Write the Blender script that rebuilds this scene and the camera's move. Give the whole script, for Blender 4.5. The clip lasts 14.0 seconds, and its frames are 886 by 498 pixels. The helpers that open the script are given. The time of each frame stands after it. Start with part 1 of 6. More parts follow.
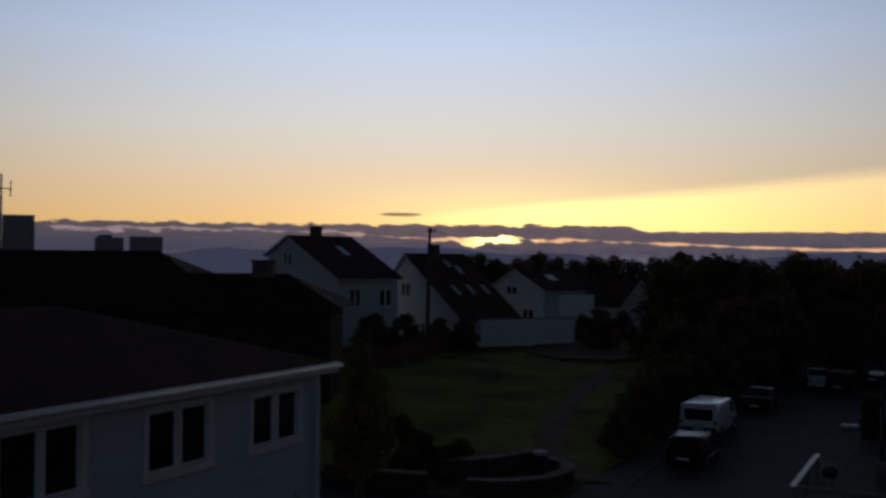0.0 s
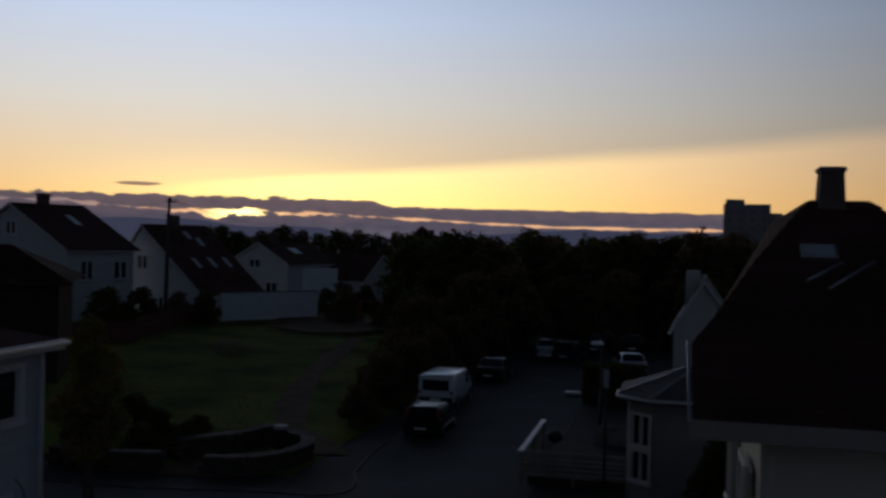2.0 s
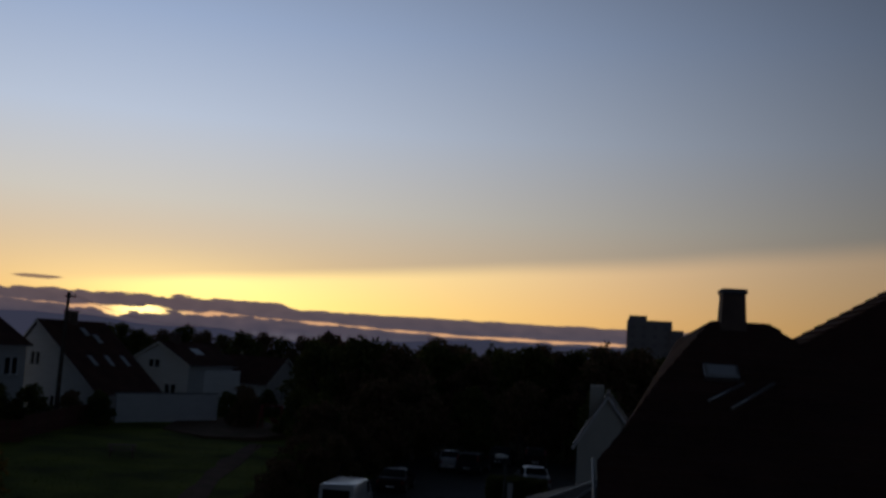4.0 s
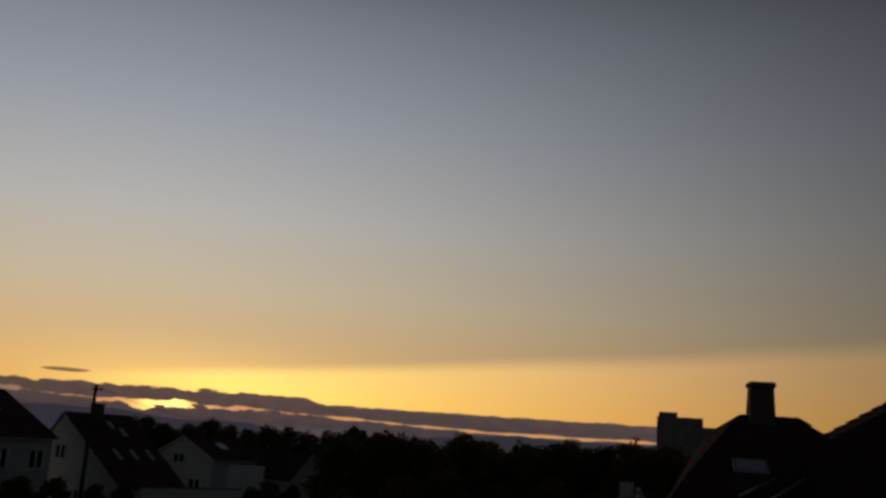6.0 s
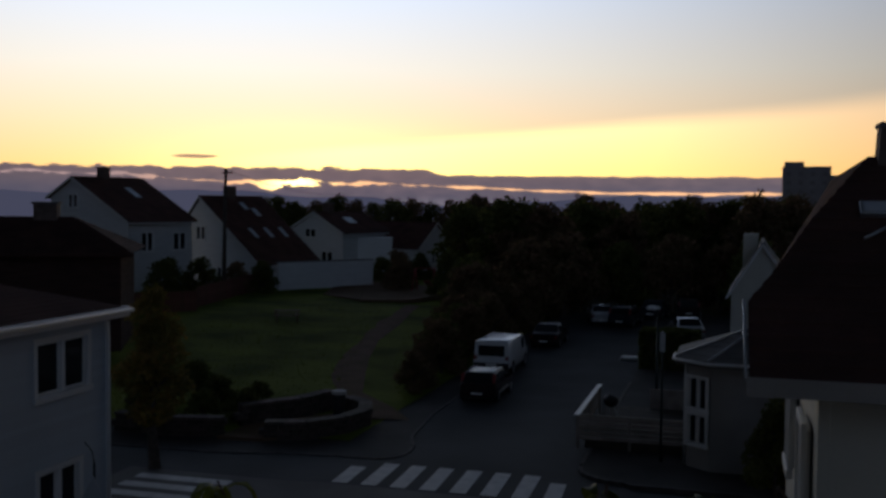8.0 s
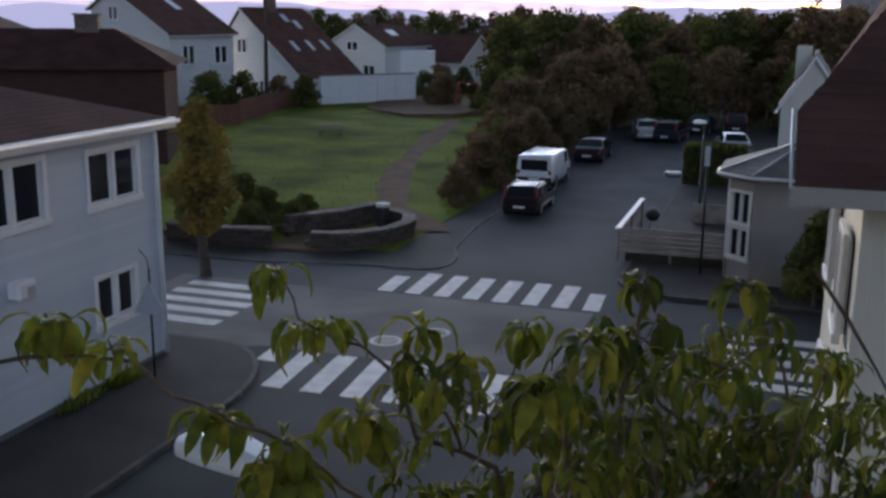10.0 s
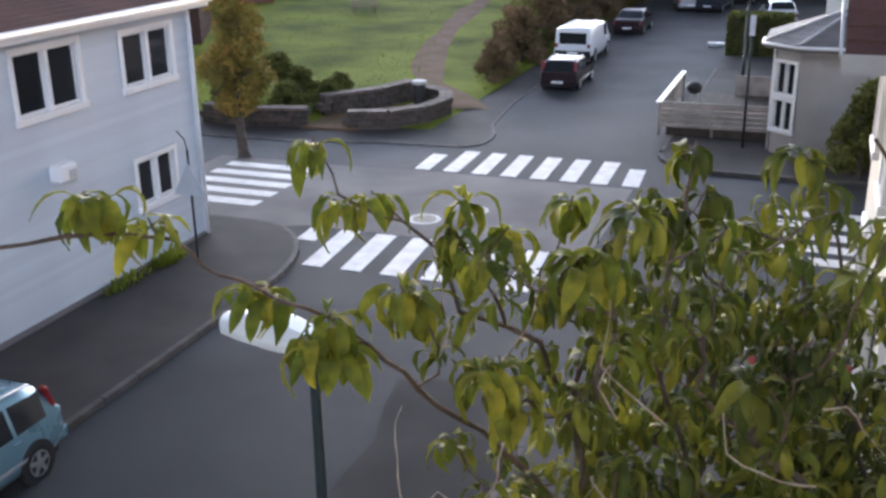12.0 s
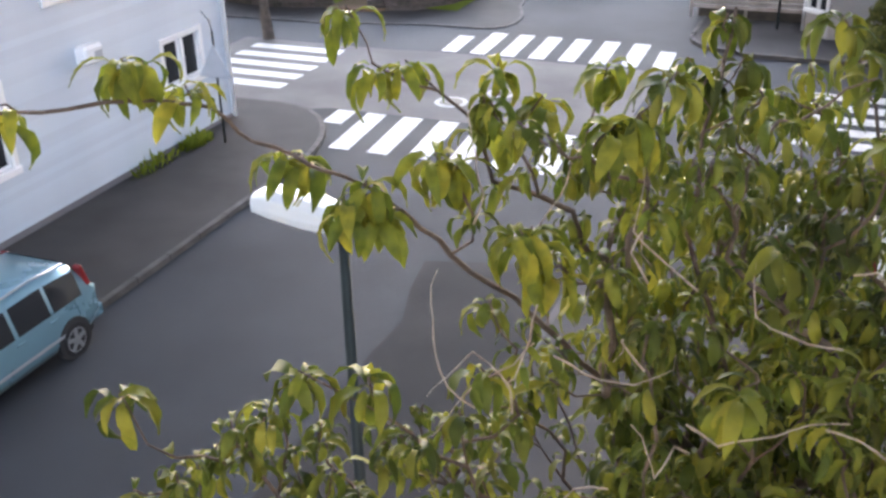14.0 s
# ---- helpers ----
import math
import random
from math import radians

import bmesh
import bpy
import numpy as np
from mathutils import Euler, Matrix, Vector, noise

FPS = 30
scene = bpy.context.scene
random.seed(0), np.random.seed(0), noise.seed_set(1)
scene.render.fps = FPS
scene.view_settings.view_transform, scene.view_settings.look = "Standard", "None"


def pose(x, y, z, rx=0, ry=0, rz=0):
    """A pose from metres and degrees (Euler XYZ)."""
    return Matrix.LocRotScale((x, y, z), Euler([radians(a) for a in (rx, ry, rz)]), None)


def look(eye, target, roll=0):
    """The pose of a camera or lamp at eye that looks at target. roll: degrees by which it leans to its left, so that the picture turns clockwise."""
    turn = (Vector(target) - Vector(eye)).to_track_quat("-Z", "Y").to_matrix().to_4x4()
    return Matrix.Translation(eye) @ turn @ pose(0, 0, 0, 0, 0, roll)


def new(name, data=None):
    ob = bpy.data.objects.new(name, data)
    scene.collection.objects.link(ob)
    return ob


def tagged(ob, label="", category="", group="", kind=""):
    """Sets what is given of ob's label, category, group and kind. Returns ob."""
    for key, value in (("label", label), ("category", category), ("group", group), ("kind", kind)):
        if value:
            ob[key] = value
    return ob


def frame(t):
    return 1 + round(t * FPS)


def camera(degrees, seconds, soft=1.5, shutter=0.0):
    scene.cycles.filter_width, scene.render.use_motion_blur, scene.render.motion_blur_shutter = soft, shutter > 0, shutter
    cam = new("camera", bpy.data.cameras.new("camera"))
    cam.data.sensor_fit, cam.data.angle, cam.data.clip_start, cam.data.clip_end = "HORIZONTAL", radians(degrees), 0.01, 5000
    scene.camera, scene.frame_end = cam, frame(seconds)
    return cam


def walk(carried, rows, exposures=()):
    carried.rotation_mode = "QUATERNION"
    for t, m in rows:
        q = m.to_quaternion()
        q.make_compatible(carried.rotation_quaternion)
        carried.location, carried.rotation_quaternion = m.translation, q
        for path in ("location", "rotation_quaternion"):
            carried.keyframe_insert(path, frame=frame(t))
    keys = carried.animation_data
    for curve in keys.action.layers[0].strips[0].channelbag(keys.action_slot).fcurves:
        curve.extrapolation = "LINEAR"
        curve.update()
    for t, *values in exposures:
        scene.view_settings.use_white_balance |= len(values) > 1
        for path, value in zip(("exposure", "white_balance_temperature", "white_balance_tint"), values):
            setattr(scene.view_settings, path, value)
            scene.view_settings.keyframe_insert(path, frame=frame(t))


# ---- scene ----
cam = camera(47.1, 14.0, soft=2.8, shutter=0.4)
PATH = [
    (0, pose(0.014, 0.044, 8.894, 90.450, -0.532, 0.000)),
    (0.5, pose(0.015, 0.063, 8.900, 89.170, -0.393, -3.703)),
    (1, pose(0.012, 0.064, 8.930, 89.915, -0.430, -7.863)),
    (1.5, pose(0.010, 0.087, 8.926, 89.814, -0.597, -10.429)),
    (2, pose(0.067, 0.085, 8.918, 89.193, -1.418, -14.316)),
    (2.5, pose(0.049, 0.082, 8.920, 89.083, -0.985, -17.167)),
    (3, pose(0.052, 0.114, 8.932, 90.205, -2.102, -18.060)),
    (3.5, pose(0.055, 0.148, 8.948, 91.613, -2.517, -19.954)),
    (4, pose(0.053, 0.159, 8.948, 95.434, -3.409, -19.562)),
    (4.2, pose(0.054, 0.155, 8.942, 96.500, -3.870, -19.600)),
    (5.5, pose(0.062, 0.100, 8.912, 101.300, -3.800, -18.500)),
    (6.3, pose(0.062, 0.056, 8.878, 99.250, -3.450, -16.860)),
    (6.5, pose(0.061, 0.048, 8.872, 97.705, -3.052, -15.554)),
    (7, pose(0.034, 0.020, 8.854, 93.062, -2.547, -14.308)),
    (7.5, pose(0.031, -0.006, 8.846, 90.533, -1.808, -13.107)),
    (8, pose(0.044, -0.026, 8.836, 87.346, -0.561, -11.288)),
    (8.5, pose(0.046, -0.081, 8.785, 85.616, -0.608, -10.323)),
    (9, pose(0.029, -0.097, 8.783, 81.952, -0.221, -10.236)),
    (9.2, pose(0.027, -0.096, 8.778, 80.740, -0.210, -9.950)),
    (11.3, pose(-0.003, -0.051, 8.712, 71.914, -0.089, -7.496)),
    (11.5, pose(0.007, -0.023, 8.720, 71.126, 0.297, -7.373)),
    (12, pose(0.010, -0.021, 8.711, 70.139, 0.842, -7.064)),
    (12.5, pose(-0.002, -0.036, 8.685, 68.241, -0.217, -6.499)),
    (13, pose(-0.041, -0.076, 8.677, 65.473, -0.147, -5.784)),
    (13.5, pose(-0.041, -0.078, 8.671, 64.401, -0.084, -5.885)),
    (14, pose(-0.025, -0.070, 8.673, 63.737, 1.177, -5.663)),
]
walk(cam, PATH, exposures=[
    (0.0, -3.95, 5900, 10), (1.0, -3.95, 5900, 10), (2.0, -3.95, 5900, 10), (3.0, -4.05, 5900, 10), (4.0, -4.2, 6100, 10), (5.2, -4.4, 7300, 10),
    (6.3, -4.5, 8200, 10), (6.8, -4.35, 7700, 10), (7.2, -4.1, 6900, 10), (7.6, -3.8, 6300, 10), (8.0, -3.45, 6200, 10), (8.4, -3.05, 5950, 10),
    (8.8, -2.65, 5900, 10), (9.2, -2.1, 6000, 10), (10.2, -0.1, 6700, 12), (11.3, 0.72, 6900, 14), (12.3, 1.4, 7200, 14), (13.2, 1.75, 7400, 15), (14.0, 1.85, 7400, 15)])


# ---- world: dusk sky, glow and cloud bank low in the west ----
def build_world():
    world = bpy.data.worlds.new("dusk_sky")
    scene.world = world
    world.use_nodes = True
    nt = world.node_tree
    nt.nodes.clear()
    N, L = nt.nodes.new, nt.links.new

    def m(op, a, b=0.0, c=0.0):
        n = N("ShaderNodeMath")
        n.operation = op
        for i, s in enumerate((a, b, c)):
            if isinstance(s, (int, float)):
                n.inputs[i].default_value = s
            else:
                L(s, n.inputs[i])
        return n.outputs[0]

    def step(x, lo, hi):
        n = N("ShaderNodeMapRange")
        n.interpolation_type = "SMOOTHSTEP"
        for i, s in enumerate((x, lo, hi)):
            if isinstance(s, (int, float)):
                n.inputs[i].default_value = s
            else:
                L(s, n.inputs[i])
        return n.outputs[0]

    def mix(f, a, b):
        n = N("ShaderNodeMix")
        n.data_type = "RGBA"
        for i, s in ((0, f), (6, a), (7, b)):
            if isinstance(s, (int, float)):
                n.inputs[i].default_value = s
            elif isinstance(s, tuple):
                n.inputs[i].default_value = (*s, 1)
            else:
                L(s, n.inputs[i])
        return n.outputs[2]

    def times(col, f):
        n = N("ShaderNodeVectorMath")
        n.operation = "SCALE"
        if isinstance(col, tuple):
            n.inputs[0].default_value = col
        else:
            L(col, n.inputs[0])
        if isinstance(f, (int, float)):
            n.inputs[3].default_value = f
        else:
            L(f, n.inputs[3])
        return n.outputs[0]

    def plus(a, b):
        n = N("ShaderNodeVectorMath")
        n.operation = "ADD"
        L(a, n.inputs[0])
        L(b, n.inputs[1])
        return n.outputs[0]

    co = N("ShaderNodeTexCoord")
    sep = N("ShaderNodeSeparateXYZ")
    L(co.outputs["Generated"], sep.inputs[0])
    x, y, z = sep.outputs
    el = m("MULTIPLY", m("ARCSINE", z), 57.2958)
    az = m("MULTIPLY", m("ARCTAN2", x, y), 57.2958)      # degrees to the right of the first heading

    def noise_at(sx, sy, detail, ofs=0.0, rough=0.55):
        c = N("ShaderNodeCombineXYZ")
        L(m("MULTIPLY", az, sx), c.inputs[0])
        L(m("MULTIPLY", el, sy), c.inputs[1])
        c.inputs[2].default_value = ofs
        n = N("ShaderNodeTexNoise")
        n.inputs["Scale"].default_value = 1.0
        n.inputs["Detail"].default_value = detail
        n.inputs["Roughness"].default_value = rough
        L(c.outputs[0], n.inputs["Vector"])
        return m("SUBTRACT", n.outputs[0], 0.5)

    # clear sky by height
    ramp = N("ShaderNodeValToRGB")
    cr = ramp.color_ramp
    stops = ((0.0, (0.93, 0.52, 0.17)), (0.04, (0.93, 0.55, 0.20)), (0.09, (0.84, 0.60, 0.34)), (0.16, (0.72, 0.65, 0.54)),
             (0.26, (0.57, 0.62, 0.71)), (0.38, (0.38, 0.46, 0.62)), (0.50, (0.235, 0.29, 0.41)), (0.64, (0.045, 0.06, 0.09)), (1.0, (0.008, 0.011, 0.018)))
    while len(cr.elements) < len(stops):
        cr.elements.new(0.5)
    for e, (p, c) in zip(cr.elements, stops):
        e.position, e.color = p, (*c, 1)
    L(m("DIVIDE", el, 45.0), ramp.inputs[0])
    # brightest round the sun's azimuth, falling off to the sides, dim in the east
    off = m("ABSOLUTE", m("SUBTRACT", az, -1.0))
    fall = m("POWER", 2.71828, m("MULTIPLY", m("POWER", m("DIVIDE", off, 40.0), 2.0), -1.0))
    fall_low = m("POWER", 2.71828, m("MULTIPLY", m("POWER", m("DIVIDE", off, 42.0), 2.0), -1.0))
    fall = mix(step(el, 1.0, 14.0), fall_low, fall)
    # pale low sky, fading overhead, boosted unseen behind the camera to light facing walls
    low_sky = m("MULTIPLY", step(el, -2.0, 6.0), m("SUBTRACT", 1.0, m("MULTIPLY", step(el, 22.0, 60.0), 0.8)))
    sky = plus(times(ramp.outputs[0], fall), times((0.0064, 0.0084, 0.0122), m("MULTIPLY", low_sky, m("ADD", 1.0, m("MULTIPLY", step(m("ABSOLUTE", az), 136.0, 176.0), 11.0)))))
    # the lit wedge under the high veil, fanning out from the sun
    edge = m("ADD", m("ADD", m("MULTIPLY", az, 0.088), 2.45), m("MULTIPLY", noise_at(0.06, 0.0, 2.0, 3.0), 0.5))
    soft_edge = m("ADD", m("MULTIPLY", m("ABSOLUTE", az), 0.012), 0.30)
    below = step(m("SUBTRACT", edge, el), m("MULTIPLY", soft_edge, -1.0), soft_edge)
    fan = m("MULTIPLY", below, m("MULTIPLY", step(az, -4.0, 7.0), m("MULTIPLY", m("SUBTRACT", 1.0, m("MULTIPLY", step(az, 8.0, 45.0), 0.72)), m("SUBTRACT", 1.0, step(az, 42.0, 66.0)))))
    sky = plus(sky, times(mix(step(az, 8.0, 34.0), (0.50, 0.40, 0.075), (0.62, 0.33, 0.10)), fan))
    # glow round the hidden sun
    near = m("POWER", 2.71828, m("MULTIPLY", m("ADD", m("POWER", m("DIVIDE", m("SUBTRACT", az, 4.0), 9.0), 2.0),
                                                m("POWER", m("DIVIDE", m("SUBTRACT", el, 1.5), 2.2), 2.0)), -1.0))
    sky = plus(sky, times((0.42, 0.33, 0.09), near))
    # the cloud bank: upper deck with a lit gap under it, lower bank
    fine = noise_at(0.9, 2.2, 6.0, 7.0, 0.6)
    calm = step(az, 7.0, 12.0)                           # the bank lies flatter to the right
    top = m("ADD", m("SUBTRACT", 1.82, m("MULTIPLY", step(az, 10.0, 11.4), 0.33)), m("MULTIPLY", fine, m("SUBTRACT", 0.75, m("MULTIPLY", calm, 0.45))))
    top = m("SUBTRACT", top, m("MULTIPLY", m("SUBTRACT", 1.0, step(az, -9.0, 1.0)), 0.05))
    deck = step(m("SUBTRACT", top, el), -0.05, 0.06)
    gap_mid = m("ADD", 0.98, m("MULTIPLY", noise_at(0.30, 0.0, 4.0, 5.0), m("SUBTRACT", 0.75, m("MULTIPLY", calm, 0.5))))
    gap_mid = m("ADD", gap_mid, m("MULTIPLY", m("SUBTRACT", 1.0, step(az, -8.0, 0.0)), 0.42))
    gap_mid = m("SUBTRACT", gap_mid, m("MULTIPLY", step(az, 6.0, 22.0), 0.42))
    sunny = m("POWER", 2.71828, m("MULTIPLY", m("POWER", m("DIVIDE", m("SUBTRACT", az, 3.0), 1.45), 2.0), -1.0))
    gap_w = m("ADD", m("ADD", 0.07, m("MULTIPLY", sunny, 0.01)), m("MULTIPLY", m("ADD", fine, m("MULTIPLY", noise_at(0.35, 0.4, 3.0, 21.0), 0.9)), m("ADD", m("SUBTRACT", 0.62, m("MULTIPLY", calm, 0.36)), m("MULTIPLY", sunny, 0.5))))
    gap_w = m("MULTIPLY", gap_w, m("SUBTRACT", 1.0, m("MULTIPLY", step(az, 28.0, 44.0), 0.5)))
    gap = step(m("SUBTRACT", gap_w, m("ABSOLUTE", m("SUBTRACT", m("ADD", el, m("MULTIPLY", fine, m("SUBTRACT", 0.34, m("MULTIPLY", calm, 0.22)))), gap_mid))), -0.04, 0.07)
    cloud_col = mix(step(el, 0.2, 1.8), (0.050, 0.052, 0.078), (0.092, 0.070, 0.080))
    cloud_col = plus(cloud_col, times((0.10, 0.06, 0.05), m("MULTIPLY", m("ADD", fine, 0.25), step(az, -20.0, 0.0))))
    gap_col = plus(times(mix(step(az, -7.0, 1.0), (0.30, 0.20, 0.19), (0.85, 0.45, 0.22)), 1.0), times((2.4, 1.8, 0.5), sunny))
    bank = mix(gap, cloud_col, gap_col)
    haze = noise_at(0.16, 1.6, 4.0, 12.0)
    bank = mix(m("MULTIPLY", step(m("SUBTRACT", 0.35, el), 0.0, 0.5), m("ADD", 0.45, haze)), bank, (0.15, 0.14, 0.17))
    col = mix(deck, sky, bank)
    # one small streak of cloud over the bank
    s = m("ADD", m("POWER", m("DIVIDE", m("SUBTRACT", az, -2.4), 1.35), 2.0),
          m("POWER", m("DIVIDE", m("ADD", m("SUBTRACT", el, 2.37), m("MULTIPLY", fine, 0.12)), 0.12), 2.0))
    col = mix(m("MULTIPLY", m("SUBTRACT", 1.0, step(s, 0.45, 1.1)), 0.85), col, (0.17, 0.10, 0.09))

    bg = N("ShaderNodeBackground")
    L(col, bg.inputs[0])
    bg.inputs[1].default_value = 16.0
    nish = N("ShaderNodeTexSky")
    nish.sky_type = "NISHITA"
    nish.sun_disc = False
    nish.sun_elevation, nish.sun_rotation = radians(2.0), radians(3.0)
    bg2 = N("ShaderNodeBackground")
    L(nish.outputs[0], bg2.inputs[0])
    bg2.inputs[1].default_value = 0.006
    add = N("ShaderNodeAddShader")
    out = N("ShaderNodeOutputWorld")
    L(bg.outputs[0], add.inputs[0])
    L(bg2.outputs[0], add.inputs[1])
    L(add.outputs[0], out.inputs[0])


build_world()
sun = new("sun", bpy.data.lights.new("sun", "SUN"))
sun.data.energy, sun.data.angle, sun.data.color = 0.12, radians(12), (1.0, 0.72, 0.45)
sun.matrix_world = look((0, 0, 30), (-30 * math.sin(radians(3)), -30 * math.cos(radians(3)), 28.2))


# ---- materials ----
def material(name, color, rough=0.7, var=0.25, scale=3.0, fine=40.0, bump=0.2, metal=0.0, second=None, obj_var=0.0,
             island=0.0, translucent=0.0, coat=0.0, spec=0.5, stretch=(1, 1, 1), alpha=1.0, speck=None):
    mt = bpy.data.materials.new(name)
    mt.use_nodes = True
    nt = mt.node_tree
    N, L = nt.nodes.new, nt.links.new
    b = nt.nodes["Principled BSDF"]
    b.inputs["Roughness"].default_value = rough
    b.inputs["Metallic"].default_value = metal
    b.inputs["Coat Weight"].default_value = coat
    b.inputs["Specular IOR Level"].default_value = spec
    co = N("ShaderNodeTexCoord")
    mp = N("ShaderNodeMapping")
    mp.inputs["Scale"].default_value = stretch
    L(co.outputs["Object"], mp.inputs[0])
    n1, n2 = N("ShaderNodeTexNoise"), N("ShaderNodeTexNoise")
    for n, s, d in ((n1, scale, 4), (n2, fine, 3)):
        n.inputs["Scale"].default_value, n.inputs["Detail"].default_value = s, d
        L(mp.outputs[0], n.inputs["Vector"])
    mx = N("ShaderNodeMix")
    mx.data_type = "RGBA"
    mx.inputs[6].default_value = (*color, 1)
    mx.inputs[7].default_value = (*(second or tuple(c * (1 - var) for c in color)), 1)
    r = N("ShaderNodeValToRGB")
    r.color_ramp.elements[0].position, r.color_ramp.elements[1].position = 0.38, 0.66
    L(n1.outputs[0], r.inputs[0])
    L(r.outputs[0], mx.inputs[0])
    hsv = N("ShaderNodeHueSaturation")
    L(mx.outputs[2], hsv.inputs["Color"])
    mul = N("ShaderNodeMath")
    mul.operation = "MULTIPLY_ADD"
    L(n2.outputs[0], mul.inputs[0])
    mul.inputs[1].default_value, mul.inputs[2].default_value = var * 1.2, 1 - var * 0.6
    last = mul.outputs[0]
    for amount, kind in ((obj_var, "obj"), (island, "isl")):
        if amount:
            if kind == "obj":
                src = N("ShaderNodeObjectInfo").outputs["Random"]
            else:
                src = N("ShaderNodeNewGeometry").outputs["Random Per Island"]
            ma = N("ShaderNodeMath")
            ma.operation = "MULTIPLY_ADD"
            L(src, ma.inputs[0])
            ma.inputs[1].default_value, ma.inputs[2].default_value = 2 * amount, 1 - amount
            mm = N("ShaderNodeMath")
            mm.operation = "MULTIPLY"
            L(last, mm.inputs[0])
            L(ma.outputs[0], mm.inputs[1])
            last = mm.outputs[0]
            hs = N("ShaderNodeMath")
            hs.operation = "MULTIPLY_ADD"
            L(src, hs.inputs[0])
            hs.inputs[1].default_value, hs.inputs[2].default_value = -0.05 * amount / 0.3, 0.5 + 0.025 * amount / 0.3
            L(hs.outputs[0], hsv.inputs["Hue"])
    L(last, hsv.inputs["Value"])
    L(hsv.outputs[0], b.inputs["Base Color"])
    rr = N("ShaderNodeMath")
    rr.operation = "MULTIPLY_ADD"
    L(n1.outputs[0], rr.inputs[0])
    rr.inputs[1].default_value, rr.inputs[2].default_value = 0.25 * rough, rough * 0.875
    L(rr.outputs[0], b.inputs["Roughness"])
    if bump:
        bp = N("ShaderNodeBump")
        bp.inputs["Strength"].default_value, bp.inputs["Distance"].default_value = bump, 0.02
        L(n2.outputs[0], bp.inputs["Height"])
        L(bp.outputs[0], b.inputs["Normal"])
    if translucent:
        tr = N("ShaderNodeBsdfTranslucent")
        L(hsv.outputs[0], tr.inputs[0])
        ms = N("ShaderNodeMixShader")
        ms.inputs[0].default_value = translucent
        L(b.outputs[0], ms.inputs[1])
        L(tr.outputs[0], ms.inputs[2])
        L(ms.outputs[0], nt.nodes["Material Output"].inputs[0])
    return mt


ASPHALT = material("asphalt", (0.025, 0.029, 0.035), 0.85, 0.25, 0.35, 60, 0.35, second=(0.019, 0.0215, 0.026))
OLD_ASPHALT = material("worn_asphalt", (0.145, 0.135, 0.13), 0.88, 0.22, 0.5, 70, 0.35, second=(0.105, 0.097, 0.095))
PATCHED = material("brown_patched_asphalt", (0.030, 0.027, 0.027), 0.95, 0.3, 0.5, 60, 0.4, second=(0.021, 0.02, 0.02))
PAVING = material("pavement_asphalt", (0.044, 0.039, 0.037), 0.9, 0.3, 0.6, 50, 0.4, second=(0.030, 0.027, 0.026))
KERB = material("kerb_granite", (0.095, 0.088, 0.083), 0.85, 0.3, 2.0, 90, 0.3, obj_var=0.15)
PALE_IRON = material("pale_cast_iron", (0.46, 0.45, 0.43), 0.7, 0.2, 4.0, 60, 0.2)
ROAD_PAINT = material("road_paint", (0.72, 0.71, 0.69), 0.7, 0.12, 2.5, 45, 0.3, second=(0.56, 0.55, 0.54))
GRASS = material("grass", (0.165, 0.20, 0.024), 0.95, 0.3, 0.22, 3, 0.5, second=(0.075, 0.10, 0.018), spec=0.05)
BLADES = material("grass_blades", (0.20, 0.23, 0.03), 0.95, 0.3, 0.3, 5, 0, second=(0.10, 0.13, 0.018), island=0.15, translucent=0.3, spec=0.05)
EARTH = material("far_ground", (0.06, 0.07, 0.03), 0.95, 0.4, 0.05, 2, 0.5, second=(0.045, 0.045, 0.03))
DIRT = material("path_gravel", (0.175, 0.108, 0.07), 0.95, 0.35, 0.8, 30, 0.5, second=(0.13, 0.095, 0.055), spec=0.1)
SIDING = material("painted_siding", (0.50, 0.565, 0.625), 0.55, 0.06, 0.5, 30, 0.1, second=(0.46, 0.525, 0.585), obj_var=0.04)
WHITE = material("white_paint", (0.80, 0.80, 0.79), 0.45, 0.06, 2.0, 40, 0.08)
FAR_WHITE = material("white_weatherboard", (0.74, 0.74, 0.74), 0.6, 0.08, 0.7, 8, 0.15, stretch=(1, 1, 6))
CREAM = material("cream_wall", (0.62, 0.60, 0.52), 0.6, 0.1, 0.8, 20, 0.12)
GREY_WALL = material("grey_render", (0.37, 0.35, 0.33), 0.8, 0.15, 0.8, 30, 0.2, second=(0.31, 0.29, 0.27))
BROWN_TILE = material("brown_roof_tile", (0.085, 0.042, 0.036), 0.95, 0.3, 0.8, 20, 0.25, second=(0.055, 0.03, 0.027), obj_var=0.08, spec=0.08)
RED_TILE = material("red_brown_roof_tile", (0.13, 0.062, 0.05), 0.9, 0.3, 0.8, 20, 0.25, second=(0.09, 0.047, 0.04), obj_var=0.08, spec=0.15)
NB_TILE = material("weathered_red_tile", (0.105, 0.055, 0.047), 0.95, 0.3, 0.8, 20, 0.25, second=(0.07, 0.04, 0.035), obj_var=0.08, spec=0.08)
BROWN_ROOF = material("brown_roof_felt", (0.095, 0.042, 0.034), 0.95, 0.25, 0.5, 45, 0.3, second=(0.065, 0.034, 0.03), spec=0.1)
DARK_BOARD = material("dark_brown_boards", (0.075, 0.040, 0.034), 0.9, 0.3, 0.8, 20, 0.25, second=(0.05, 0.03, 0.026), spec=0.1, stretch=(1, 1, 6))
SLATE = material("grey_roof_slate", (0.17, 0.16, 0.155), 0.8, 0.25, 1.2, 30, 0.25, second=(0.125, 0.118, 0.115), obj_var=0.1)
BRICK = material("chimney_brick", (0.17, 0.12, 0.10), 0.85, 0.3, 3.0, 40, 0.4)
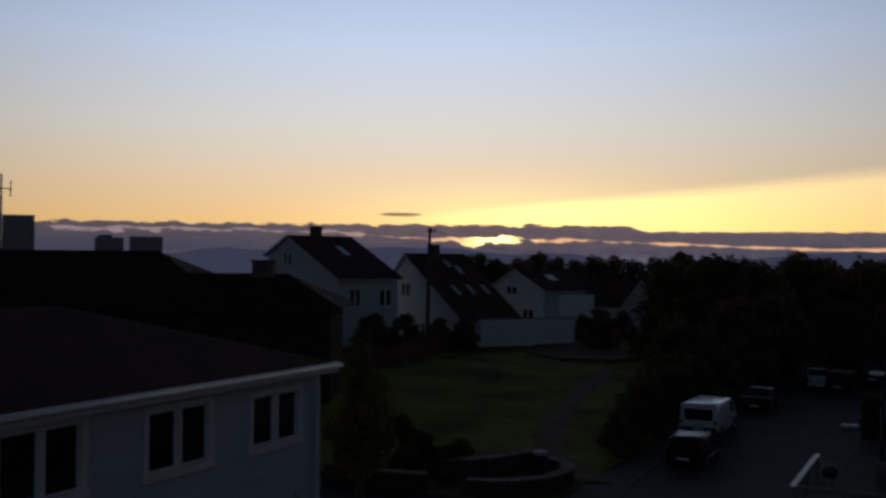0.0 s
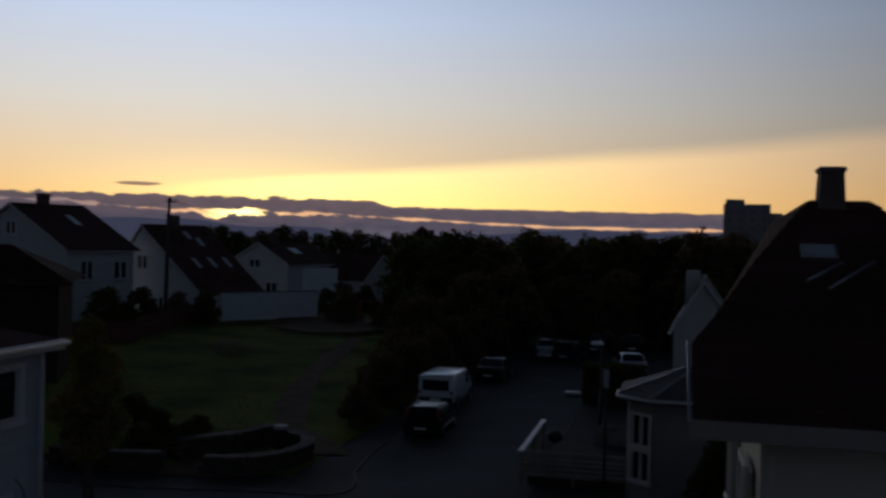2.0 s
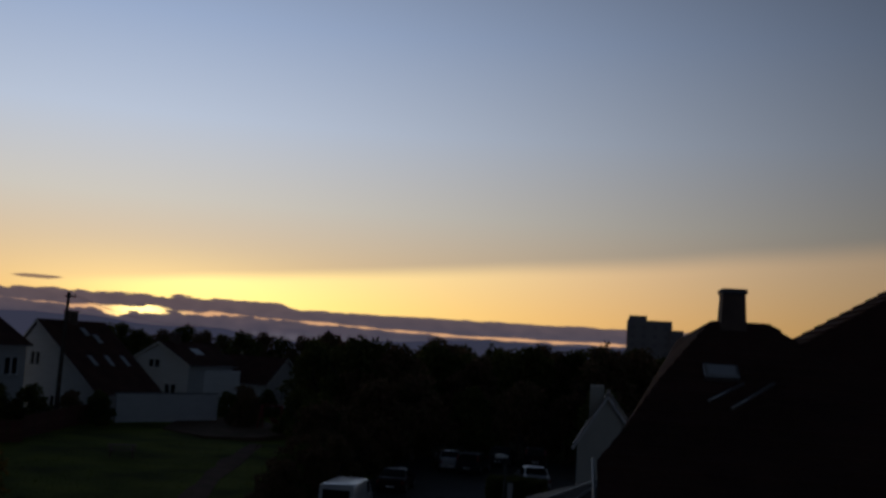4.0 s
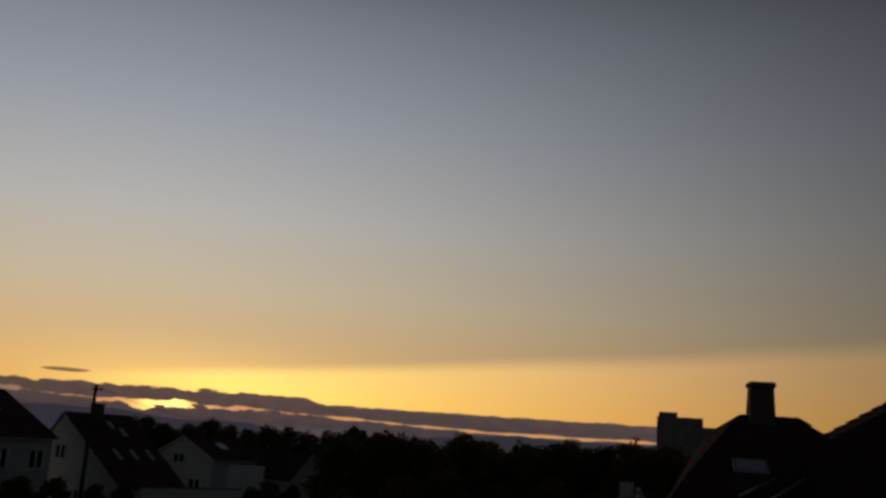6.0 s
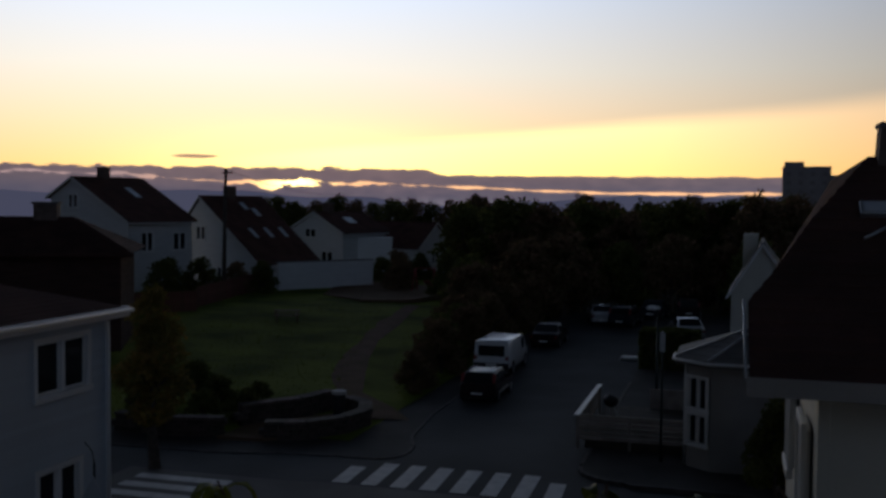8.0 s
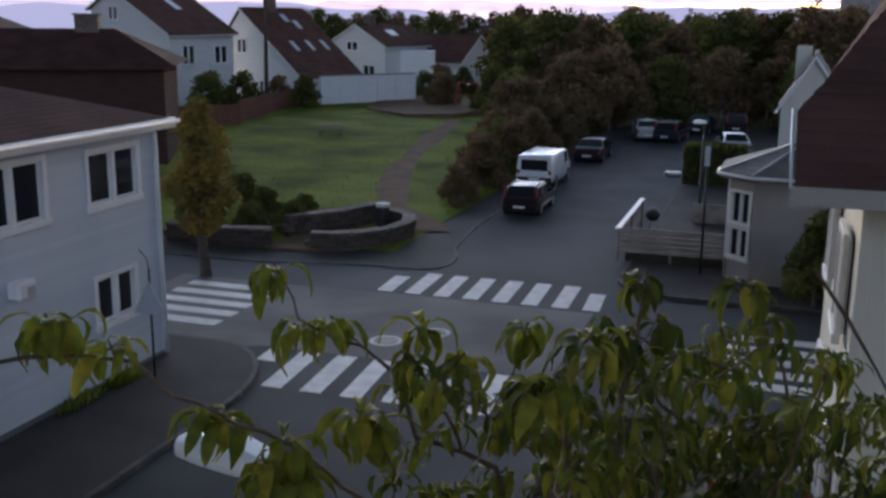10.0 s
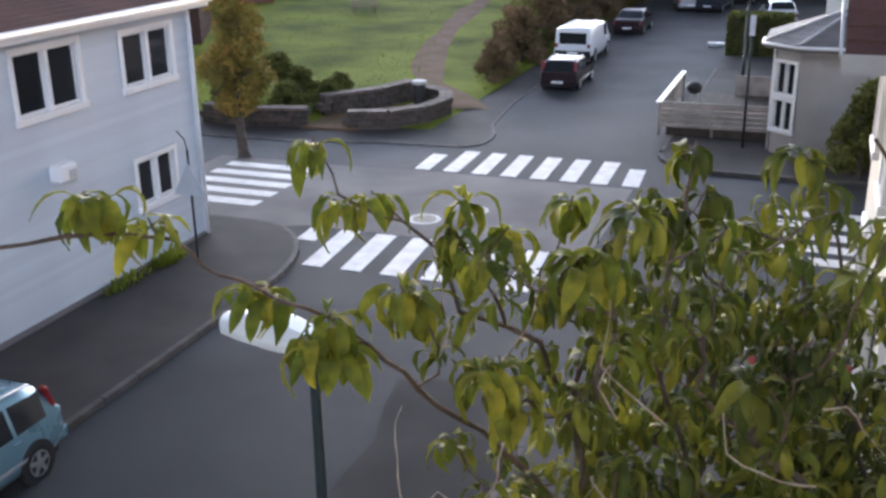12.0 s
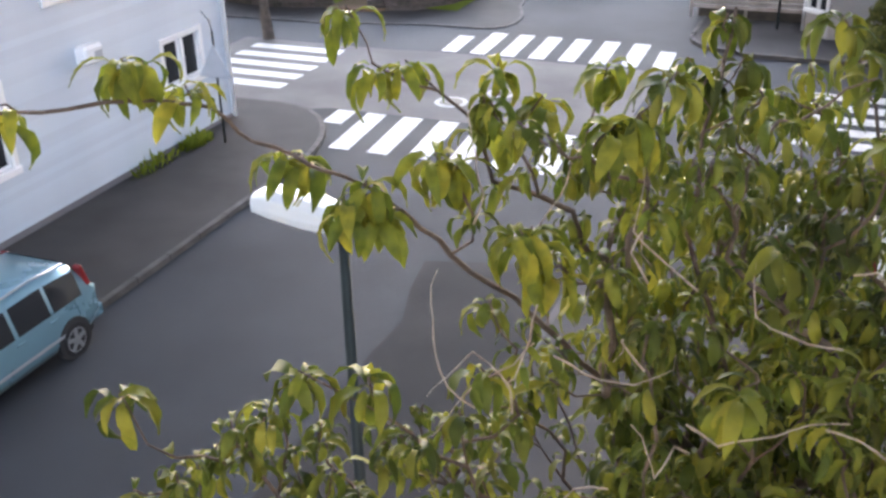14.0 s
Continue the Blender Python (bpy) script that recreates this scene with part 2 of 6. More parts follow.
GLASS = material("window_glass", (0.02, 0.022, 0.025), 0.06, 0.1, 1.0, 4, 0.0, spec=0.35)
# pale base colour stands in for sky mirrored in the panes
SKYLIGHT = material("skylight_sky_reflection", (0.66, 0.69, 0.74), 0.12, 0.1, 1.0, 4, 0.0, spec=1.0, coat=1.0)
CURTAIN = material("curtain_cloth", (0.5, 0.48, 0.46), 0.9, 0.1, 3, 50, 0.2, stretch=(8, 8, 1))
# near-black colour stands in for the unlit rooms behind the windows
DARK = material("unlit_room_black", (0.03, 0.028, 0.03), 0.9, 0.2, 2, 20, 0)
TOWER = material("pale_concrete", (0.40, 0.36, 0.35), 0.9, 0.12, 0.2, 3, 0.2)
TOWER_PANE = material("tower_pane", (0.30, 0.27, 0.26), 0.5, 0.1, 1, 4, 0.0)
CONCRETE = material("concrete", (0.20, 0.19, 0.20), 0.9, 0.15, 0.2, 3, 0.2)
FENCE_RED = material("red_brown_fence", (0.20, 0.075, 0.055), 0.85, 0.25, 1.5, 30, 0.2, obj_var=0.12)
# wall's shade put into the side stones' dark colour; coping kept paler
STONE = material("dry_stone_shaded", (0.085, 0.066, 0.054), 0.9, 0.35, 2.5, 40, 0.5, second=(0.05, 0.04, 0.034), obj_var=0.3)
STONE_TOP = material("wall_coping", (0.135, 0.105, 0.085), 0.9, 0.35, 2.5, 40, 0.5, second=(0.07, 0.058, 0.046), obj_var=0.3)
DECK_WOOD = material("weathered_wood", (0.33, 0.29, 0.25), 0.85, 0.3, 2.0, 40, 0.3, second=(0.22, 0.19, 0.165), obj_var=0.18)
TABLE_WOOD = material("brown_stained_wood", (0.20, 0.125, 0.07), 0.8, 0.3, 3.0, 40, 0.3, second=(0.13, 0.08, 0.05), obj_var=0.15, stretch=(1, 6, 6))
BARK = material("bark", (0.11, 0.085, 0.07), 0.9, 0.35, 6.0, 60, 0.7, second=(0.06, 0.048, 0.04))
TWIG = material("cherry_bark", (0.105, 0.075, 0.06), 0.85, 0.4, 16.0, 120, 0.8, second=(0.065, 0.046, 0.038))
LICHEN = material("pale_dead_twig", (0.33, 0.29, 0.25), 0.9, 0.4, 18.0, 120, 0.6, second=(0.24, 0.19, 0.17))
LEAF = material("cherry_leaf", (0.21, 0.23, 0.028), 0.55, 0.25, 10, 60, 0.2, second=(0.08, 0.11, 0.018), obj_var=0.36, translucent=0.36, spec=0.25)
# darker copy of the leaf colour, with the crown's inner shade put into it
LEAF_MANY = material("cherry_leaf_mass_shaded", (0.14, 0.168, 0.023), 0.55, 0.25, 2.2, 60, 0.1, second=(0.042, 0.056, 0.012), island=0.42, translucent=0.28, spec=0.25)
STALK = material("leaf_stalk", (0.30, 0.12, 0.06), 0.6, 0.15, 20, 90, 0.1)
CROWN = material("tree_foliage", (0.13, 0.14, 0.042), 0.85, 0.3, 0.5, 6, 0, second=(0.09, 0.10, 0.032), island=0.35, translucent=0.42, obj_var=0.2, spec=0.1)
CROWN_BROWN = material("russet_foliage", (0.22, 0.15, 0.085), 0.85, 0.3, 0.5, 6, 0, second=(0.15, 0.115, 0.06), island=0.35, translucent=0.4, obj_var=0.2, spec=0.1)
CROWN_GOLD = material("golden_foliage", (0.27, 0.19, 0.035), 0.8, 0.3, 0.8, 6, 0, second=(0.15, 0.13, 0.03), island=0.35, translucent=0.3)
BLACK_METAL = material("dark_green_steel", (0.018, 0.03, 0.03), 0.45, 0.2, 4, 60, 0.1, metal=0.3)
STEEL = material("galvanised_steel", (0.45, 0.46, 0.47), 0.4, 0.15, 5, 60, 0.1, metal=0.8)
LAMP_WHITE = material("lamp_housing", (0.80, 0.84, 0.84), 0.35, 0.05, 3, 30, 0.03, second=(0.74, 0.78, 0.78))
BLUE_PAINT = material("blue_car_paint", (0.15, 0.29, 0.35), 0.28, 0.05, 2, 200, 0.0, metal=0.35, coat=0.8)
WHITE_CAR = material("white_car_paint", (0.78, 0.79, 0.8), 0.3, 0.05, 1.5, 30, 0.0, coat=0.6)
DARK_CAR = material("dark_red_car_paint", (0.022, 0.010, 0.012), 0.4, 0.1, 1.5, 30, 0.0, coat=0.25, spec=0.3)
SILVER_CAR = material("silver_car_paint", (0.42, 0.43, 0.45), 0.3, 0.05, 1.5, 30, 0.0, metal=0.5, coat=0.6)
NAVY_CAR = material("navy_car_paint", (0.02, 0.024, 0.034), 0.55, 0.05, 1.5, 30, 0.0, coat=0.1, spec=0.25)
TYRE = material("tyre_rubber", (0.02, 0.02, 0.021), 0.85, 0.2, 8, 80, 0.2)
TRIM_BLACK = material("black_trim", (0.02, 0.02, 0.022), 0.55, 0.15, 5, 60, 0.05)
RED_LENS = material("red_lens", (0.24, 0.014, 0.016), 0.35, 0.1, 10, 60, 0.0, coat=0.2)
CLEAR_LENS = material("clear_lens", (0.7, 0.7, 0.7), 0.15, 0.1, 10, 60, 0.0, coat=0.6)
IRON = material("cast_iron", (0.22, 0.20, 0.17), 0.6, 0.3, 5, 50, 0.4, metal=0.3)
RED_PLASTIC = material("red_play_paint", (0.45, 0.06, 0.08), 0.5, 0.1, 3, 30, 0.05)
SIGN_GREY = material("sign_back_grey", (0.47, 0.50, 0.53), 0.5, 0.1, 3, 40, 0.05, metal=0.3)
# bluish emission stands in for the haze over the distant hills
HILL = material("hill_haze_glow", (0.030, 0.034, 0.052), 1.0, 0.15, 0.002, 0.02, 0, spec=0.0)
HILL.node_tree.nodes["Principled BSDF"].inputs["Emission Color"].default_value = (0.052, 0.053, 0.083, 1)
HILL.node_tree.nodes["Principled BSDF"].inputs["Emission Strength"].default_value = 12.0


# ---- geometry helpers ----
TURN = -27.4            # the street runs this many degrees off the first heading
CU, SU = math.sin(radians(27.4)), math.cos(radians(27.4))


def W(u, v, z=0.0):
    """World place from metres along the street (u), to its right (v) and up."""
    return Vector((CU * u + SU * v, SU * u - CU * v, z))


def at(u, v, z=0.0, turn=0.0, tilt=0.0):
    p = W(u, v, z)
    return pose(p.x, p.y, p.z, tilt, 0, TURN + turn)


def mesh_of(name, bm, mat, smooth=False):
    me = bpy.data.meshes.new(name)
    bmesh.ops.recalc_face_normals(bm, faces=bm.faces)
    bm.to_mesh(me)
    bm.free()
    for mm in (mat if isinstance(mat, (list, tuple)) else [mat]):
        me.materials.append(mm)
    if smooth:
        me.polygons.foreach_set("use_smooth", [True] * len(me.polygons))
    return me


def part(name, bm, mat, parent=None, label="", m=None, smooth=False, kind=""):
    ob = new(name, bm if isinstance(bm, bpy.types.Mesh) else mesh_of(name, bm, mat, smooth))
    if parent is not None:
        ob.parent = parent
    if m is not None:
        ob.matrix_basis = m
    return tagged(ob, label=label, kind=kind)


def thing(name, m, label, category, group="", kind=""):
    e = new(name)
    e.matrix_basis = m
    e.empty_display_size = 0.3
    return tagged(e, label, category, group, kind)


def box(bm, x0, x1, y0, y1, z0, z1, bevel=0.0, m=None):
    b2 = bmesh.new() if bevel else bm
    vs = [b2.verts.new((x, y, z)) for z in (z0, z1) for y in (y0, y1) for x in (x0, x1)]
    fs = [b2.faces.new([vs[i] for i in f]) for f in ((0, 2, 3, 1), (4, 5, 7, 6), (0, 1, 5, 4), (2, 6, 7, 3), (0, 4, 6, 2), (1, 3, 7, 5))]
    if bevel:
        bmesh.ops.bevel(b2, geom=b2.edges[:], offset=bevel, segments=1, affect="EDGES")
        return merge(bm, b2, m)
    if m is not None:
        bmesh.ops.transform(bm, matrix=m, verts=vs)
    return bm


def merge(bm, other, m=None):
    vm = {}
    for v in other.verts:
        vm[v] = bm.verts.new(m @ v.co if m is not None else v.co)
    for f in other.faces:
        nf = bm.faces.new([vm[v] for v in f.verts])
        nf.smooth = f.smooth
        nf.material_index = f.material_index
    other.free()
    return bm


def boxm(*a, **k):
    return box(bmesh.new(), *a, **k)


def prism(bm, pts, z0, z1, m=None):
    """Upright prism over a plan polygon."""
    lo = [bm.verts.new((x, y, z0)) for x, y in pts]
    hi = [bm.verts.new((x, y, z1)) for x, y in pts]
    n = len(pts)
    bm.faces.new(list(reversed(lo)))
    bm.faces.new(hi)
    for i in range(n):
        bm.faces.new((lo[i], lo[(i + 1) % n], hi[(i + 1) % n], hi[i]))
    if m is not None:
        bmesh.ops.transform(bm, matrix=m, verts=lo + hi)
    return bm


def solid(bm, verts, faces):
    vs = [bm.verts.new(v) for v in verts]
    for f in faces:
        bm.faces.new([vs[i] for i in f])
    return bm


def tube(bm, pts, radii, sides=6):
    """A tapered tube along points."""
    rings = []
    n = len(pts)
    pts = [Vector(p) for p in pts]
    for i, p in enumerate(pts):
        d = (pts[min(i + 1, n - 1)] - pts[max(i - 1, 0)]).normalized()
        a = d.cross(Vector((0.31, 0.17, 0.93))).normalized()
        b = d.cross(a)
        r = radii[i] if isinstance(radii, (list, tuple)) else radii
        rings.append([bm.verts.new(p + a * (r * math.cos(2 * math.pi * k / sides)) + b * (r * math.sin(2 * math.pi * k / sides))) for k in range(sides)])
    for q, r in zip(rings, rings[1:]):
        for k in range(sides):
            f = bm.faces.new((q[k], q[(k + 1) % sides], r[(k + 1) % sides], r[k]))
            f.smooth = True
    bm.faces.new(list(reversed(rings[0])))
    bm.faces.new(rings[-1])
    return bm


# ---- ground, streets, pavements ----
def sheet(bm, pts, z):
    bm.faces.new([bm.verts.new((x, y, z)) for x, y in pts])
    return bm


def arc(cx, cy, r, a0, a1, n=8):
    return [(cx + r * math.cos(radians(a0 + (a1 - a0) * i / n)), cy + r * math.sin(radians(a0 + (a1 - a0) * i / n))) for i in range(n + 1)]


STREET = at(0, 0)
# plan coordinates below are (v, u): x to the right of the street, y along it

bm = bmesh.new()
ring = [0, 20, 60, 120, 250, 600, 1500, 4200]
prev = None
for r in ring:
    zz = -0.06 if r <= 120 else -0.06 - (r - 120) * 0.012
    cur = [bm.verts.new((r * math.cos(k * math.pi / 24), r * math.sin(k * math.pi / 24), zz)) for k in range(48)] if r else [bm.verts.new((0, 0, zz))]
    if prev:
        for k in range(48):
            if len(prev) == 1:
                bm.faces.new((prev[0], cur[k], cur[(k + 1) % 48]))
            else:
                bm.faces.new((prev[k], cur[k], cur[(k + 1) % 48], prev[(k + 1) % 48]))
    prev = cur
tagged(part("ground", bm, EARTH), "dark grassy earth reaching to the horizon", "ground", kind="structure")

bm = sheet(bmesh.new(), [(-12.6, -40), (6, -40), (6, 84), (-12.6, 84)], 0.0)
sheet(bm, [(-70, 22.4), (-12.6, 22.4), (-12.6, 34), (-70, 34)], 0.0)
sheet(bm, [(6, 22.9), (70, 22.9), (70, 29.4), (6, 29.4)], 0.0)
tagged(part("road", bm, ASPHALT, m=STREET), "dark grey asphalt street with a crossroads", "road", kind="structure")
bm = sheet(bmesh.new(), [(-19, 22.95), (-13.2, 22.95)] + [(-12.7, 23.18), (-4.9, 23.2), (-4.9, 29.2), (-12, 29.3), (-13.5, 29.1), (-19, 29.1)], 0.004)
tagged(part("junction_surface", bm, OLD_ASPHALT, m=STREET), "pale worn asphalt in the middle of the crossroads", "road", kind="structure")


def pavement(name, pts, label, top=0.12, mat=PAVING, z0=-0.05):
    ob = tagged(part(name, prism(bmesh.new(), pts, z0, top), mat, m=STREET), label, "pavement", kind="structure")
    return ob


KERB_MESH = mesh_of("kerb_stone", boxm(-0.07, 0.07, -0.495, 0.495, -0.05, 0.125, bevel=0.012), KERB)
LOW_KERB = mesh_of("kerb_stone_low", boxm(-0.07, 0.07, -0.2, 0.2, -0.05, 0.127, bevel=0.012), KERB)


def kerb_line(parent, pts, step=1.0, mesh=None):
    """Kerb stones one after another along a plan line."""
    for (x0, y0), (x1, y1) in zip(pts, pts[1:]):
        d = math.hypot(x1 - x0, y1 - y0)
        n = max(1, round(d / step))
        for i in range(n):
            f = (i + 0.5) / n
            ob = part("kerb_stone", mesh or (KERB_MESH if d / n > 0.7 else LOW_KERB), None, parent)
            ob.matrix_basis = pose(x0 + (x1 - x0) * f, y0 + (y1 - y0) * f, 0, 0, 0, math.degrees(math.atan2(y1 - y0, x1 - x0)) - 90) @ Matrix.Diagonal((1, d / n / (0.99 if d / n > 0.7 and not mesh else 0.4) * 0.985, 1, 1))


corner_near = [(-14 + 2.55 * math.cos(a * math.pi / 16), 19 + 3.85 * math.sin(a * math.pi / 16)) for a in range(9)]
p1 = pavement("pavement_near", [(-11.52, -20)] + [(x - 0.07, y) for x, y in corner_near] + [(-30, 22.85), (-30, 18), (-14.62, 18), (-14.62, -20)],
              "dark asphalt pavement with a granite kerb beside the light grey house")
kerb_line(p1, [(-11.45, 4.0), (-11.45, 19.0)])
kerb_line(p1, corner_near, 0.4)
kerb_line(p1, [(-14, 22.85), (-18, 22.85)])
DROP_KERB = mesh_of("kerb_stone_flush", boxm(-0.06, 0.06, -0.2, 0.2, -0.05, 0.038, bevel=0.008), KERB)
far_edge = [(-30, 31.2), (-17.5, 31.6), (-14.5, 32.3), (-13.1, 32.45), (-11.6, 32.5), (-11.05, 32.9), (-10.85, 33.6), (-10.95, 34.6), (-11.5, 36.1), (-11.9, 40.0), (-12.15, 78)]
p2 = pavement("pavement_far", far_edge + [(-13.4, 78), (-13.4, 46), (-13.3, 42), (-14.6, 36.2), (-16, 34.4), (-20, 33.4), (-30, 33.4)], "dark asphalt pavement in front of the park", top=0.03)
kerb_line(p2, far_edge[:-1], 0.8, DROP_KERB)
kerb_line(p2, [(-11.9, 40.0), (-12.05, 60)], 1.0, DROP_KERB)
right_edge = [(-4.75, 78), (-4.75, 36)] + arc(-3.2, 33.4, 1.55, 180, 270, 6) + [(-3.0, 31.6), (30, 31.2), (30, 78)]
p3 = pavement("pavement_right", right_edge, "dark asphalt yard and pavement round the grey building", top=0.10)
kerb_line(p3, [(-4.75, 50), (-4.75, 33.6)])
kerb_line(p3, arc(-3.2, 33.4, 1.55, 180, 270, 6), 0.4)
kerb_line(p3, [(-3.0, 31.6), (6, 31.5)])
p4 = pavement("pavement_opposite", [(-3.9, -20), (-3.9, 20.6)] + arc(-2.5, 20.9, 1.4, 180, 90, 6) + [(12, 22.4), (12, -20)], "dark asphalt pavement on the opposite side of the street", top=0.12)
kerb_line(p4, [(-3.9, 4), (-3.9, 20.7)])

# paint: three zebra crossings seen across the junction, and one to the side
def zebra(label, bars):
    z = thing("zebra_crossing", STREET, label, "zebra crossing", group="zebra crossings")
    for (x0, x1, y0, y1, sk) in bars:
        bm = bmesh.new()
        lean = 0.03 * random.uniform(-1, 1)
        solid(bm, [(x0, y0, 0.005), (x1, y0, 0.005), (x1 + sk + lean, y1, 0.005), (x0 + sk, y1, 0.005),
                   (x0, y0, 0.009), (x1, y0, 0.009), (x1 + sk + lean, y1, 0.009), (x0 + sk, y1, 0.009)],
              [(3, 2, 1, 0), (4, 5, 6, 7), (0, 1, 5, 4), (1, 2, 6, 5), (2, 3, 7, 6), (3, 0, 4, 7)])
        part("stripe", bm, ROAD_PAINT, z)
    return z


zebra("worn white zebra crossing stripes on the far street", [(-12.02 + 0.96 * k, -11.5 + 0.96 * k, 29.45, 31.4 if k in (0, 7) else 32.08, -0.1) for k in range(8)])
zebra("worn white zebra crossing stripes on the near street", [(-12.4 + 1.03 * k, -11.86 + 1.03 * k, 20.44 + (1.66 if k == 0 else 0), 23.12, -0.05 if k == 0 else -0.2) for k in range(8)])
zebra("worn white zebra crossing stripes beside the light grey house", [(-18.2, -14.95, 24.3 + 0.93 * k, 24.8 + 0.93 * k, 0.0) for k in range(5)])
zebra("worn white zebra crossing stripes on the side street", [(-0.9, 1.9, 24.2 + 0.95 * k, 24.72 + 0.95 * k, 0.0) for k in range(5)])


def manhole(u, v, r):
    h = thing("manhole_cover", at(u, v, 0.004), "round pale cast iron manhole cover in the road", "manhole cover", group="manhole covers")
    bm = bmesh.new()
    bmesh.ops.create_cone(bm, cap_ends=True, segments=28, radius1=r, radius2=r - 0.01, depth=0.012, matrix=Matrix.Translation((0, 0, 0.006)))
    part("rim", bm, PALE_IRON, h)
    bm = bmesh.new()
    bmesh.ops.create_cone(bm, cap_ends=True, segments=28, radius1=r * 0.72, radius2=r * 0.72, depth=0.012, matrix=Matrix.Translation((0, 0, 0.011)))
    for k in range(-3, 4):
        w = math.sqrt(max(0, (r * 0.62) ** 2 - (k * r * 0.18) ** 2))
        box(bm, -w, w, k * r * 0.18 - 0.015, k * r * 0.18 + 0.015, 0.015, 0.022)
    part("cover", bm, IRON, h)


patch = sheet(bmesh.new(), [(-3.95, -20), (-3.95, 16.4), (-5.0, 16.1), (-6.8, 15.6), (-6.62, 14.5), (-6.3, 13.4), (-6.36, 12.4), (-6.3, 9.0), (-6.5, -20)], 0.004)
tagged(part("road_patch", patch, PATCHED, m=STREET), "brownish patched strip of asphalt along the street", "road", kind="structure")
manhole(24.65, -9.8, 0.46)
manhole(25.8, -8.75, 0.42)

# the park: lawn, path
def park_height(v, u):
    return 0.06 + 0.55 * max(0, min(1, (-v - 17) / 14)) * max(0, min(1, (u - 40) / 25))


bm = bmesh.new()
cols, rws = [-13.4 - 1.0 * i for i in range(34)] + [-50, -62], [34.5 + 1.25 * i for i in range(63)]
grid = [[bm.verts.new((x, y, park_height(x, y) + 0.05 * noise.noise((x * 0.3, y * 0.3, 1)))) for x in cols] for y in rws]
for a, b in zip(grid, grid[1:]):
    for k in range(len(cols) - 1):
        bm.faces.new((a[k], a[k + 1], b[k + 1], b[k]))
tagged(part("lawn", bm, GRASS, m=STREET, smooth=True), "green mown park lawn", "lawn", kind="structure")

path_line = [(-13.4, 38.3), (-15.0, 40.2), (-16.8, 43.3), (-18.6, 47.5), (-20.1, 52.6), (-21.7, 59.1), (-23.0, 65.9), (-24.3, 73.5), (-25.2, 78.5)]
bm = bmesh.new()
lv = []
for i, (x, y) in enumerate(path_line):
    wd = (1.0 if i < 2 else 0.72) * (1 + 0.25 * math.sin(i * 2.3))
    for s in (-1, -0.4, 0.4, 1):
        lv.append(bm.verts.new((x + s * wd + 0.12 * noise.noise((y, s, 0)), y + 0.35 * s * wd, park_height(x, y) + 0.055 - 0.045 * abs(s) ** 3 + 0.05 * noise.noise((x * 0.3, y * 0.3, 1)))))
for i in range(len(path_line) - 1):
    for k in range(3):
        bm.faces.new((lv[4 * i + k], lv[4 * i + k + 1], lv[4 * i + 5 + k], lv[4 * i + 4 + k]))
tagged(part("park_path", bm, DIRT, m=STREET, smooth=True), "trodden brown gravel path across the lawn", "path", kind="structure")
tagged(part("playground_sand", prism(bmesh.new(), [(-34.5, 82.2), (-29.5, 78.3), (-25.8, 80.2), (-24.4, 84.4), (-28.0, 94.0), (-34.2, 97.3), (-37.4, 93.2)], 0.2, 0.72), DIRT, m=STREET), "pale sand ground of a playground", "ground", kind="structure")


# ---- houses ----
def window(parent, m, w, h, mullions=1, frame_w=0.09, curtain=False, depth=0.12, label="", proud=0.0, bar=0.055):
    """A framed window; local x across, z up, y out of the wall; origin at the lower left of the opening."""
    m = m @ Matrix.Translation((0, proud, 0))
    wf = part("window", boxm(0, w, -depth, -depth + 0.012, 0, h), GLASS, parent, label, m=m)
    bm = bmesh.new()
    f, o = frame_w, 0.035
    box(bm, -f, 0.03, -0.05, o, -f, h + f, 0.008)
    box(bm, w - 0.03, w + f, -0.05, o, -f, h + f, 0.008)
    box(bm, 0.03, w - 0.03, -0.05, o, h - 0.03, h + f, 0.008)
    part("frame", bm, WHITE, wf)
    part("sill", boxm(-f - 0.03, w + f + 0.03, -0.05, 0.07, -f - 0.03, 0.03, bevel=0.01), WHITE, wf)
    for k in range(mullions):
        x = w * (k + 1) / (mullions + 1)
        part("mullion", boxm(x - bar, x + bar, -0.09, 0.02, 0.03, h - 0.03, bevel=0.008), WHITE, wf)
    for k in range(mullions + 1):
        xa, xb = w * k / (mullions + 1), w * (k + 1) / (mullions + 1)
        bm = bmesh.new()
        for q in ((xa + 0.03, xa + 0.03 + bar, 0.03, h - 0.03), (xb - 0.03 - bar, xb - 0.03, 0.03, h - 0.03), (xa + 0.03 + bar, xb - 0.03 - bar, 0.03, 0.03 + bar), (xa + 0.03 + bar, xb - 0.03 - bar, h - 0.03 - bar, h - 0.03)):
            box(bm, q[0], q[1], -0.105, -0.055, q[2], q[3])
        part("sash", bm, WHITE, wf)
    return wf


